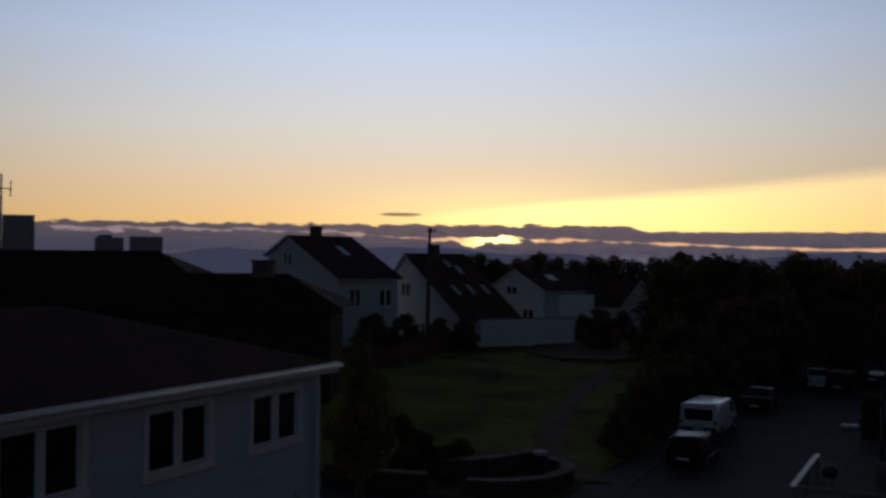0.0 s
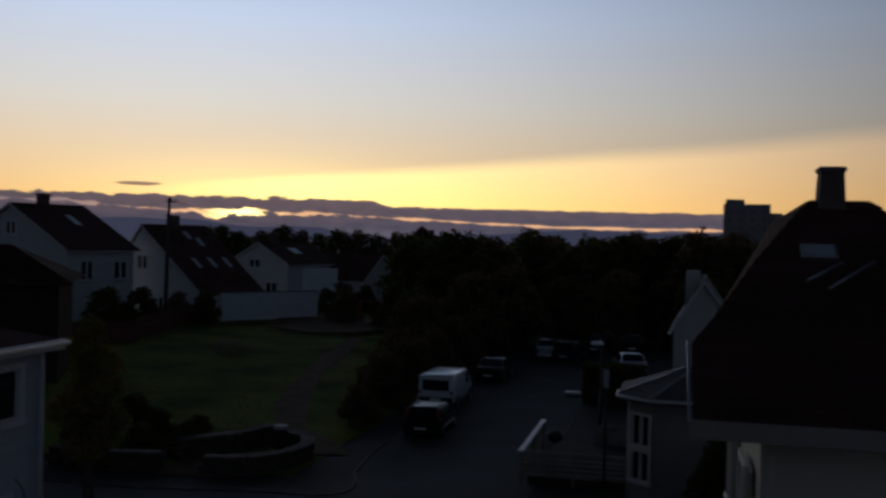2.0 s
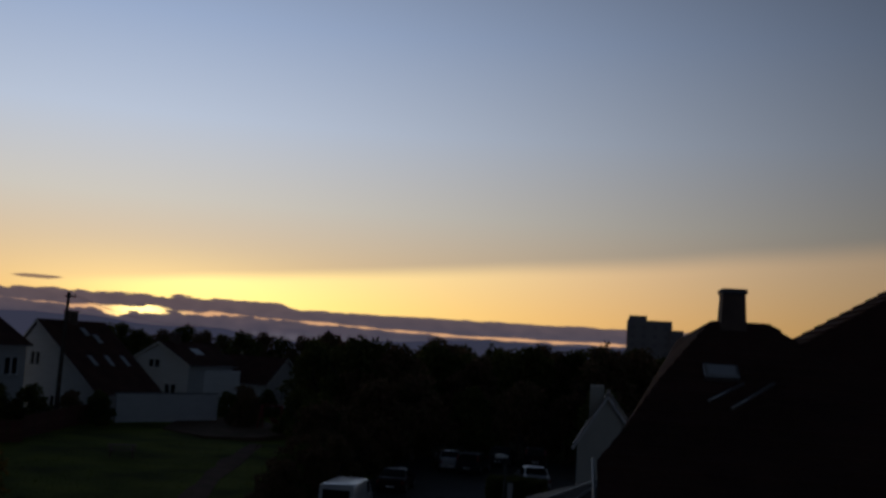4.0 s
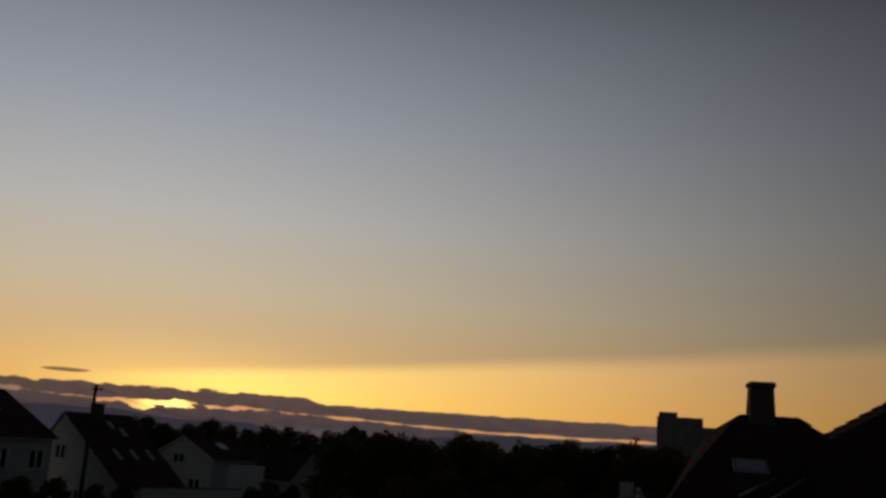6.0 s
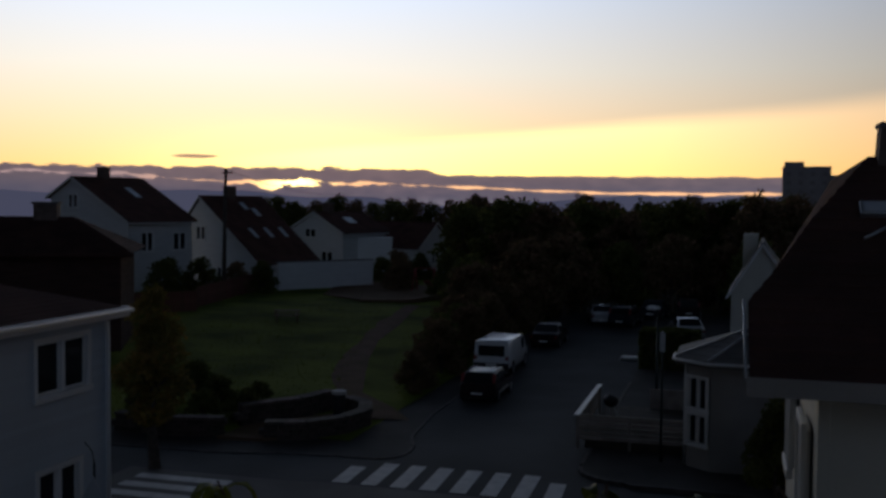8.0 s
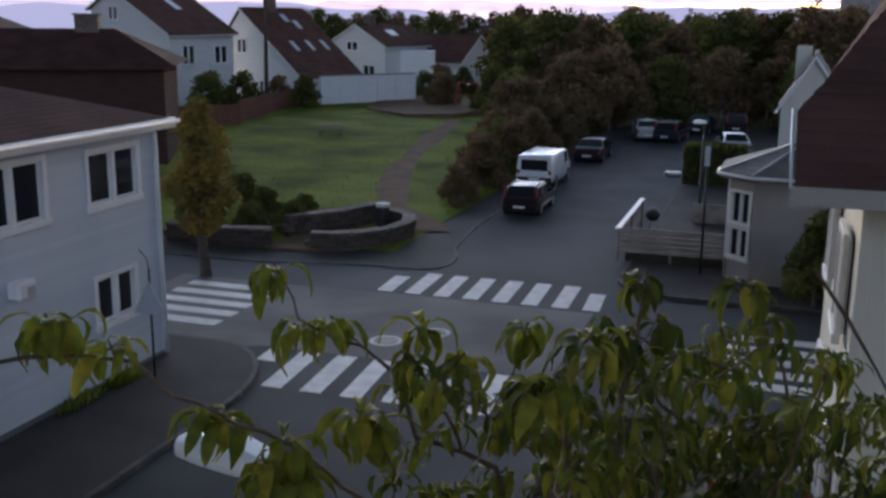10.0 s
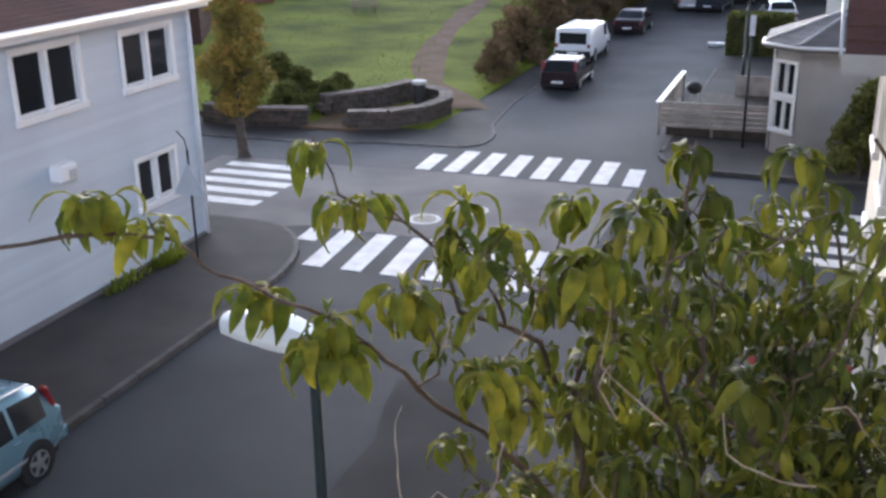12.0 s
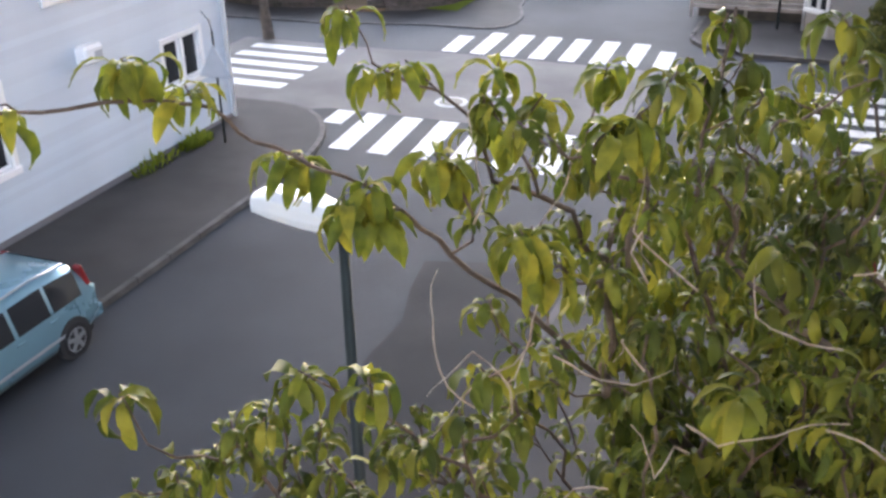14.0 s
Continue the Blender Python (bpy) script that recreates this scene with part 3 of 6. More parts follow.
def tiled_slope(parent, mat, a, b, c, d, rows=18, lift=0.05):
    """Courses of roof covering on the quad a-b (eave) to d-c (ridge), each lapping the one below."""
    a, b, c, d = map(Vector, (a, b, c, d))
    nrm = (b - a).cross(d - a).normalized()
    if nrm.z < 0:
        nrm = -nrm
    for r in range(rows):
        f0, f1 = r / rows, min(1.0, (r + 1.12) / rows)
        top = [a.lerp(d, f0) + nrm * lift, b.lerp(c, f0) + nrm * lift, b.lerp(c, f1) + nrm * 0.014, a.lerp(d, f1) + nrm * 0.014]
        low = [a.lerp(d, f0) + nrm * 0.002, b.lerp(c, f0) + nrm * 0.002, b.lerp(c, f1) + nrm * 0.002, a.lerp(d, f1) + nrm * 0.002]
        part("tile_course", solid(bmesh.new(), low + top, [(3, 2, 1, 0), (4, 5, 6, 7), (0, 1, 5, 4), (1, 2, 6, 5), (2, 3, 7, 6), (3, 0, 4, 7)]), mat, parent)


def gable_house(name, m, w, l, eave, ridge, apex=0.5, over=0.35, label="", wall=FAR_WHITE, roof=RED_TILE, back_eave=None, fronts=(), sides=(), skylights=(), chimney=None, group="white houses"):
    """Ridge along local y; the gable front at y=0; x from 0 to w; apex: where across the ridge stands."""
    h = thing(name, m, label, "house", group)
    xa, be = w * apex, (back_eave or eave)
    bm = bmesh.new()
    prof = [(0, 0), (w, 0), (w, eave), (xa, ridge), (0, be)]
    solid(bm, [(x, 0, z) for x, z in prof] + [(x, l, z) for x, z in prof],
          [(0, 1, 2, 3, 4), (9, 8, 7, 6, 5), (0, 5, 6, 1), (1, 6, 7, 2), (2, 7, 8, 3), (3, 8, 9, 4), (4, 9, 5, 0)])
    part("wall", bm, wall, h)
    part("foundation", boxm(-0.04, w + 0.04, -0.04, l + 0.04, -0.3, 0.45), CONCRETE, h)
    # roof: two thick slopes with courses
    for side in (1, -1):
        x0, z0 = (w, eave) if side > 0 else (0, be)
        k = (ridge - z0) / (xa - x0)
        xo = x0 + side * over
        zo = z0 + k * (xo - x0)
        bm = bmesh.new()
        y0, y1, th = -over, l + over, 0.14
        solid(bm, [(xo, y0, zo + 0.02), (xo, y1, zo + 0.02), (xa, y1, ridge + 0.02), (xa, y0, ridge + 0.02),
                   (xo, y0, zo + th), (xo, y1, zo + th), (xa, y1, ridge + th), (xa, y0, ridge + th)],
              [(0, 1, 2, 3), (7, 6, 5, 4), (0, 4, 5, 1), (1, 5, 6, 2), (2, 6, 7, 3), (3, 7, 4, 0)])
        ro = part("roof", bm, roof, h)
        tiled_slope(ro, roof, (xo, y0, zo + th + 0.01), (xo, y1, zo + th + 0.01), (xa, y1, ridge + th + 0.01), (xa, y0, ridge + th + 0.01))
        for y in (y0 - 0.03, y1 + 0.005):
            bm = bmesh.new()
            solid(bm, [(xo, y, zo - 0.06), (xo, y + 0.03, zo - 0.06), (xa, y + 0.03, ridge - 0.06), (xa, y, ridge - 0.06),
                       (xo, y, zo + th + 0.03), (xo, y + 0.03, zo + th + 0.03), (xa, y + 0.03, ridge + th + 0.03), (xa, y, ridge + th + 0.03)],
                  [(0, 1, 2, 3), (7, 6, 5, 4), (0, 4, 5, 1), (1, 5, 6, 2), (2, 6, 7, 3), (3, 7, 4, 0)])
            part("bargeboard", bm, WHITE, ro)
        part("gutter", boxm(min(xo, xo + side * 0.1), max(xo, xo + side * 0.1), y0, y1, zo - 0.04, zo + 0.05), WHITE, ro)
    part("ridge_cap", boxm(xa - 0.12, xa + 0.12, -over, l + over, ridge + 0.1, ridge + 0.2, bevel=0.03), roof, h)
    for (x, z, ww, hh) in fronts:
        window(h, pose(x, -0.01, z, 0, 0, 0) @ Matrix.Rotation(math.pi, 4, "Z") @ Matrix.Translation((-ww, 0, 0)), ww, hh, proud=0.125)
    for (y, z, ww, hh) in sides:
        window(h, Matrix.Translation((w + 0.01, y + ww, z)) @ Matrix.Rotation(-math.pi / 2, 4, "Z"), ww, hh, proud=0.125)
    k = (ridge - eave) / (w - xa)
    ang = math.atan(k)
    for (y, f, ww, hh) in skylights:
        x, z = w + (xa - w) * f, eave + (ridge - eave) * f
        mm = Matrix.Translation((x, y, z)) @ Matrix.Rotation(ang, 4, "Y") @ Matrix.Translation((0, 0, 0.17))
        sk = part("skylight", boxm(-hh / 2, hh / 2, 0, ww, 0, 0.06, bevel=0.01), STEEL, h, m=mm)
        part("pane", boxm(-hh / 2 + 0.07, hh / 2 - 0.07, 0.07, ww - 0.07, 0.061, 0.068), SKYLIGHT, sk)
    if chimney:
        y, s, top = chimney
        c = part("chimney", boxm(xa - s / 2, xa + s / 2, y, y + s, ridge - 0.5, ridge + top, bevel=0.02), BRICK, h)
        part("cap", boxm(xa - s / 2 - 0.08, xa + s / 2 + 0.08, y - 0.08, y + s + 0.08, ridge + top, ridge + top + 0.12, bevel=0.02), CONCRETE, c)
    return h


# light grey house on the near corner: wall on the street (v = -14.7), corner at u = 21.5
HU0, HU1, HV, HZ = 2.0, 21.55, -14.7, 5.85
near_house = thing("corner_house", at(0, HV), "light grey weatherboarded two-storey house with a brown roof and white trim", "house")
OPEN = [(15.5, 4.40, 1.92, 1.32), (18.86, 4.40, 1.88, 1.24), (18.9, 1.58, 1.5, 1.12), (11.95, 4.45, 1.9, 1.35), (12.3, 1.5, 1.62, 1.66)]
bm = bmesh.new()
# structural wall behind the boards, with openings left through it
us = sorted({HU0, HU1} | {o[0] for o in OPEN} | {o[0] + o[2] for o in OPEN})
zs = sorted({0.0, HZ} | {o[1] for o in OPEN} | {o[1] + o[3] for o in OPEN})
for ua, ub in zip(us, us[1:]):
    for za, zb in zip(zs, zs[1:]):
        um, zm = (ua + ub) / 2, (za + zb) / 2
        if not any(o[0] < um < o[0] + o[2] and o[1] < zm < o[1] + o[3] for o in OPEN):
            box(bm, -0.25, -0.03, ua, ub, za, zb)
part("front_wall", bm, SIDING, near_house)
bm = bmesh.new()
solid(bm, [(-0.03, HU1, 0), (-0.03, HU1, HZ), (-9.0, HU1, HZ), (-9.0, HU1, 0), (-0.25, HU1 - 0.2, 0), (-0.25, HU1 - 0.2, HZ), (-9.0, HU1 - 0.2, HZ), (-9.0, HU1 - 0.2, 0)],
      [(0, 3, 2, 1), (4, 5, 6, 7), (0, 1, 5, 4), (2, 3, 7, 6), (1, 2, 6, 5), (0, 4, 7, 3)])
box(bm, -9.0, -8.8, HU0, HU1 - 0.2, 0, HZ)
box(bm, -8.8, -0.25, HU0, HU0 + 0.2, 0, HZ)
part("back_walls", bm, SIDING, near_house)
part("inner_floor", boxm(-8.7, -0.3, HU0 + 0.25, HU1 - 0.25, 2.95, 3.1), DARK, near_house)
part("foundation", boxm(-9.05, 0.0, HU0 - 0.02, HU1 + 0.02, -0.2, 0.22), CONCRETE, near_house)
# lapped boards
course = 0.135
k = 0
z = 0.24
BOARD = {}
while z < HZ - 0.02:
    z1 = min(z + course, HZ)
    spans = [(HU0, HU1)]
    for o in OPEN:
        if z1 > o[1] + 0.005 and z < o[1] + o[3] - 0.005:
            nxt = []
            for s0, s1 in spans:
                if o[0] > s0 and o[0] + o[2] < s1:
                    nxt += [(s0, o[0]), (o[0] + o[2], s1)]
                else:
                    nxt.append((s0, s1))
            spans = nxt
    for s0, s1 in spans:
        key = (round(s0, 3), round(s1, 3), round(z1 - z, 3))
        if key not in BOARD:
            hgt = z1 - z + 0.02
            BOARD[key] = mesh_of("board", solid(bmesh.new(), [(-0.03, s0, 0), (0.034, s0, 0), (0.002, s0, hgt), (-0.03, s0, hgt), (-0.03, s1, 0), (0.034, s1, 0), (0.002, s1, hgt), (-0.03, s1, hgt)],
                                         [(0, 1, 2, 3), (7, 6, 5, 4), (0, 4, 5, 1), (1, 5, 6, 2), (2, 6, 7, 3), (3, 7, 4, 0)]), SIDING)
        part("board", BOARD[key], None, near_house, m=Matrix.Translation((0, 0, z)))
    z = z1
for i, (u0, z0, w, h) in enumerate(OPEN):
    wn = window(near_house, Matrix.Translation((0.02, u0 + w, z0)) @ Matrix.Rotation(-math.pi / 2, 4, "Z"), w, h, 1, 0.09)
    if i in (1,):
        part("curtain", boxm(0.05, w * 0.5 - 0.1, -0.30, -0.28, 0.05, h), CURTAIN, wn)
    if i in (0, 1, 2):
        part("curtain", boxm(w * 0.5 + 0.1, w - 0.05, -0.32, -0.30, 0.05, h), CURTAIN, wn)
part("corner_board", boxm(-0.02, 0.055, HU1 - 0.13, HU1 + 0.02, 0.2, HZ, bevel=0.006), WHITE, near_house)
bm = tube(bmesh.new(), [(0.12, HU1 - 0.25, HZ - 0.05), (0.10, HU1 - 0.12, HZ - 0.35), (0.10, HU1 - 0.12, 0.15)], 0.045, 8)
part("downpipe", bm, WHITE, near_house)
# low hipped roof with a white fascia
bm = bmesh.new()
e0, ez, rz = 0.34, HZ + 0.29, HZ + 1.78
solid(bm, [(e0, HU0 - 0.5, ez), (e0, HU1 + 0.35, ez), (-9.6, HU1 + 0.35, ez), (-9.6, HU0 - 0.5, ez), (-4.5, HU0 + 3, rz), (-4.5, HU1 - 4.3, rz)],
      [(0, 3, 2, 1), (0, 1, 5, 4), (1, 2, 5), (2, 3, 4, 5), (3, 0, 4)])
ro = part("roof", bm, BROWN_ROOF, near_house)
tiled_slope(ro, BROWN_ROOF, (e0, HU0 - 0.5, ez + 0.01), (e0, HU1 + 0.35, ez + 0.01), (-4.5, HU1 - 4.3, rz + 0.01), (-4.5, HU0 + 3, rz + 0.01), rows=22, lift=0.02)
bm = bmesh.new()
box(bm, e0, e0 + 0.04, HU0 - 0.5, HU1 + 0.39, ez - 0.2, ez + 0.05, 0.008)
box(bm, -9.6, e0, HU1 + 0.35, HU1 + 0.39, ez - 0.2, ez + 0.05, 0.008)
part("fascia", bm, WHITE, near_house)
part("soffit", boxm(-0.02, e0, HU0 - 0.5, HU1 + 0.33, ez - 0.17, ez - 0.15), WHITE, near_house)
bm = tube(bmesh.new(), [(e0 + 0.1, HU0 - 0.5, ez - 0.02), (e0 + 0.1, HU1 + 0.4, ez - 0.04)], 0.06, 8)
part("gutter", bm, WHITE, near_house)
vent = part("wall_vent", boxm(0.0, 0.34, 16.05, 16.62, 2.95, 3.35, bevel=0.06), WHITE, near_house, "white plastic vent hood on the wall")
part("grille", boxm(0.341, 0.35, 16.3, 16.54, 3.03, 3.22), SIGN_GREY, vent)

# plain unseen house wall added at the camera's back, blocking low eastern light
tagged(part("unseen_wall_behind", boxm(-2.8, 9.0, -1.9, -1.5, -0.1, 11.4), CREAM, m=STREET), "plain cream house wall added unseen behind the camera, blocking sky light", "wall", kind="structure")

# brown-roofed house behind it
hip = thing("brown_roof_house", pose(-30, 59.2, 0), "dark house with a brown hipped tile roof and a chimney", "house")
part("wall", boxm(0, 23.5, 0, 7.6, 0, 5.75), DARK_BOARD, hip)
bm = bmesh.new()
solid(bm, [(-0.6, -0.6, 5.8), (24.2, -0.6, 5.8), (24.2, 8.2, 5.8), (-0.6, 8.2, 5.8), (-0.6, 3.8, 7.74), (20.4, 3.8, 7.74)],
      [(0, 3, 2, 1), (0, 1, 5, 4), (1, 2, 5), (2, 3, 4, 5), (3, 0, 4)])
ro = part("roof", bm, BROWN_TILE, hip)
tiled_slope(ro, BROWN_TILE, (-0.6, -0.6, 5.81), (24.2, -0.6, 5.81), (20.4, 3.8, 7.75), (-0.6, 3.8, 7.75), rows=14)
tiled_slope(ro, BROWN_TILE, (24.2, -0.6, 5.81), (24.2, 8.2, 5.81), (20.4, 3.8, 7.75), (20.4, 3.8, 7.75), rows=14)
part("fascia", boxm(-0.6, 24.24, -0.64, -0.6, 5.62, 5.84), BROWN_TILE, hip)
ch = part("chimney", boxm(18.3, 19.6, 3.2, 4.4, 7.2, 8.5, bevel=0.02), BRICK, hip)
part("cap", boxm(18.2, 19.7, 3.1, 4.5, 8.5, 8.62, bevel=0.02), CONCRETE, ch)


hip2 = thing("brown_roof_house", pose(-44, 73, 0), "dark house with a brown hipped tile roof", "house")
part("wall", boxm(0, 26, 0, 9, 0, 6.98), DARK_BOARD, hip2)
bm = bmesh.new()
solid(bm, [(-0.6, -0.6, 7.0), (26.6, -0.6, 7.0), (26.6, 9.6, 7.0), (-0.6, 9.6, 7.0), (-0.6, 4.5, 9.15), (22.3, 4.5, 9.15)],
      [(0, 3, 2, 1), (0, 1, 5, 4), (1, 2, 5), (2, 3, 4, 5), (3, 0, 4)])
ro = part("roof", bm, BROWN_TILE, hip2)
tiled_slope(ro, BROWN_TILE, (-0.6, -0.6, 7.01), (26.6, -0.6, 7.01), (22.3, 4.5, 9.16), (-0.6, 4.5, 9.16), rows=14)
part("chimney", boxm(7.0, 8.0, 4.0, 5.0, 8.6, 10.0, bevel=0.02), BRICK, hip2)


def gable_at(x, y, turn):
    return pose(x, y, 0, 0, 0, turn)


# three white houses beyond the park, gables towards the street
gable_house("white_house", gable_at(-16.9, 98.4, -42), 10.0, 7.7, 6.9, 10.65, apex=0.31, back_eave=9.0,
            label="white weatherboarded house with a dark brown tile roof and a chimney", fronts=[(2.4, 8.0, 1.3, 1.2), (5.2, 3.6, 1.2, 1.3)],
            sides=[(1.4, 4.2, 1.4, 1.7), (5.2, 4.2, 1.6, 1.6)], skylights=[(4.0, 0.62, 0.8, 1.9)], chimney=(2.9, 0.85, 1.0))
gable_house("white_house", gable_at(-4.7, 101.0, -42), 8.8, 8.4, 3.0, 9.05, apex=0.17, back_eave=7.3,
            label="white weatherboarded house with a long brown roof and five skylights", fronts=[(0.9, 5.0, 1.2, 1.3), (3.6, 1.2, 1.2, 1.3)],
            skylights=[(4.2, 0.84, 0.7, 1.1), (5.2, 0.74, 0.7, 1.2), (2.2, 0.42, 0.6, 1.4), (4.4, 0.42, 0.6, 1.4), (6.6, 0.42, 0.6, 1.4)], chimney=(3.5, 0.9, 1.0))
gable_house("white_house", gable_at(5.6, 121, -42), 8.0, 9.0, 5.2, 7.4, label="small white house with a brown roof and a wide skylight",
            fronts=[(2.6, 4.6, 1.6, 1.0), (5.0, 1.8, 1.6, 1.2)], skylights=[(3.4, 0.55, 1.6, 1.3)], chimney=(2.0, 1.0, 1.1))
gable_house("white_house", gable_at(20.4, 117, 50), 8.5, 12.0, 3.4, 6.2, label="low white house with a dark roof among garden shrubs", fronts=[(3.4, 1.4, 1.4, 1.2)], chimney=None)
gable_house("white_house", gable_at(26.8, 52.0, -29), 4.2, 8.0, 3.0, 6.6, apex=0.38, back_eave=4.0, label="pale gabled house with a grey roof and pale chimney", roof=SLATE, wall=CREAM,
            fronts=[(2.9, 3.3, 0.9, 1.2)], chimney=None, over=0.2)
part("chimney", boxm(0.55, 1.35, 1.6, 2.6, 4.6, 7.2, bevel=0.02), CREAM, [o for o in scene.objects if o.name.startswith("white_house")][-1])
part("porch", boxm(0, 4.5, 0, 3, 0, 4.6), FAR_WHITE, tagged(thing("extension", pose(13.0, 118, 0, 0, 0, -10), "low flat-roofed white extension beside the houses", "building")))

screen_wall = thing("garden_wall", pose(3.5, 93.8, 0.5, 0, 0, 26), "long plain white garden wall behind the lawn", "garden wall")
part("wall", boxm(0, 10.3, 0, 0.3, -0.6, 2.62), FAR_WHITE, screen_wall)
part("coping", boxm(-0.05, 10.35, -0.06, 0.36, 2.62, 2.72, bevel=0.02), CONCRETE, screen_wall)
for k in range(6):
    part("pier", boxm(k * 2.0, k * 2.0 + 0.3, -0.05, 0.0, -0.6, 2.62), FAR_WHITE, screen_wall)

# hedge-side house on the right: grey building with a canted bay and low slate roof
grey = thing("grey_building", at(34.1, -1.2), "grey rendered single-storey building with a canted bay and slate roof", "building")
plan = [(-0.2, 1.6), (-0.2, 0.55), (0.55, -0.1), (3.6, -0.1), (9, -0.1), (9, 3.1), (-0.2, 3.1)]
part("wall", prism(bmesh.new(), plan, 0, 3.6), GREY_WALL, grey)
cx, cy = 2.3, 1.7
bm = bmesh.new()
eavep = [(-0.62, 1.5), (-0.62, 0.42), (0.45, -0.52), (3.6, -0.52), (9.4, -0.52), (9.4, 3.4), (-0.62, 3.4)]
lo = [bm.verts.new((x, y, 3.56)) for x, y in eavep]
hi = [bm.verts.new((x, y, 3.74)) for x, y in eavep]
pk = [bm.verts.new((cx, cy, 4.86)), bm.verts.new((cx + 5, cy, 4.86))]
bm.faces.new(list(reversed(lo)))
for i in range(7):
    bm.faces.new((lo[i], lo[(i + 1) % 7], hi[(i + 1) % 7], hi[i]))
for i, q in ((0, (0,)), (1, (0,)), (2, (0,)), (3, (0, 1)), (4, (1,)), (5, (1, 0)), (6, (0,))):
    bm.faces.new([hi[i], hi[(i + 1) % 7]] + [pk[j] for j in (q if len(q) == 1 else reversed(q))])
ro = part("roof", bm, SLATE, grey)
for i in range(3):
    a, b = eavep[i], eavep[i + 1]
    tiled_slope(ro, SLATE, (*a, 3.75), (*b, 3.75), (cx, cy, 4.87), (cx, cy, 4.87), rows=9, lift=0.03)
for i in (1, 2):
    part("hip_flashing", tube(bmesh.new(), [(*eavep[i], 3.78), (cx, cy, 4.9)], 0.04, 6), STEEL, grey)
bm = bmesh.new()
tube(bm, [(x * 1.0 - 0.04, y - 0.03, 3.7) for x, y in eavep[:5]], 0.06, 6)
part("gutter", bm, WHITE, grey)
part("downpipe", tube(bmesh.new(), [(-0.28, 0.9, 3.6), (-0.28, 0.9, 0.05)], 0.045, 8), WHITE, grey)
ang = math.atan2(-0.65, 0.75)
for zz, hh in ((0.95, 0.98), (2.1, 1.05)):
    window(grey, Matrix.Translation((-0.13, 0.47, zz)) @ Matrix.Rotation(ang, 4, "Z") @ Matrix.Rotation(math.pi, 4, "Z") @ Matrix.Translation((-0.88, 0.02, 0)), 0.82, hh, 1, 0.06, proud=0.125, bar=0.022)
part("door", boxm(2.2, 3.2, -0.16, -0.1, 0.05, 2.2, bevel=0.01), TRIM_BLACK, grey)

# big brown-roofed neighbour on the right
nb = thing("neighbour_house", at(0, 0), "cream house with a steep dark brown hipped roof and tall chimney", "house")
VL, UF, UB, EZ = 0.25, 12.8, 22.4, 6.7
part("wall", boxm(1.15, 12, 13.6, 21.9, -0.1, EZ - 0.15), CREAM, nb)
part("corner_board", boxm(1.10, 1.25, 13.55, 13.72, 0, EZ - 0.15, bevel=0.01), CREAM, nb)
for (u0, z0) in ((15.0, 4.3), (18.2, 4.3), (18.2, 1.4), (15.0, 1.4)):
    window(nb, Matrix.Translation((1.14, u0, z0)) @ Matrix.Rotation(math.pi / 2, 4, "Z"), 1.1, 1.4, proud=0.125)
bm = bmesh.new()
RU, RZ = 17.7, 9.62
solid(bm, [(VL, UF, EZ), (12.5, UF, EZ), (12.5, UB, EZ), (0.95, UB, EZ), (2.05, RU, RZ), (3.0, RU, RZ), (4.4, RU, 8.8), (12.5, RU, 8.8),
           (1.72, 20.0, 9.32), (0.22, 14.2, 7.54), (0.52, 14.75, 7.862), (1.11, 16.01, 8.613), (1.14, UB, 6.97)],
      [(3, 2, 1, 0), (0, 1, 7, 6, 5, 4, 11, 10, 9), (0, 9, 3), (9, 12, 3), (9, 10, 12), (10, 11, 8, 12), (11, 4, 8), (2, 3, 12, 8, 4, 5, 6, 7), (1, 2, 7)])
ro = part("roof", bm, NB_TILE, nb)
rise = (RZ - EZ) / (RU - UF)
for r in range(20):
    u0, u1 = UF + (RU - UF) * r / 20, UF + (RU - UF) * min(1.0, (r + 1.1) / 20)

    def left_at(u):
        return float(np.interp(u, [UF, 14.2, 14.75, 16.01, RU], [VL, 0.24, 0.54, 1.13, 2.07]))

    def right_at(u):
        return 5.0 if u < 14.6 else 3.0 + (RU - u) * 0.65
    z0, z1 = EZ + rise * (u0 - UF), EZ + rise * (u1 - UF)
    part("tile_course", solid(bmesh.new(), [(left_at(u0), u0, z0 + 0.004), (right_at(u0), u0, z0 + 0.004), (right_at(u1), u1, z1 + 0.004), (left_at(u1), u1, z1 + 0.004),
                                            (left_at(u0), u0, z0 + 0.05), (right_at(u0), u0, z0 + 0.05), (right_at(u1), u1, z1 + 0.014), (left_at(u1), u1, z1 + 0.014)],
                              [(3, 2, 1, 0), (4, 5, 6, 7), (0, 1, 5, 4), (1, 2, 6, 5), (2, 3, 7, 6), (3, 0, 4, 7)]), NB_TILE, ro)
part("fascia", boxm(VL - 0.04, 12.5, UF - 0.04, UF, EZ - 0.18, EZ + 0.05), GREY_WALL, nb)
part("bargeboard", tube(bmesh.new(), [(VL - 0.05, UF, EZ + 0.02), (0.17, 14.2, 7.56)], 0.022, 8), SIGN_GREY, nb)
part("soffit", boxm(VL + 0.05, 1.15, UF + 0.05, 14.2, EZ - 0.17, EZ - 0.15), CREAM, nb)
bm = bmesh.new()
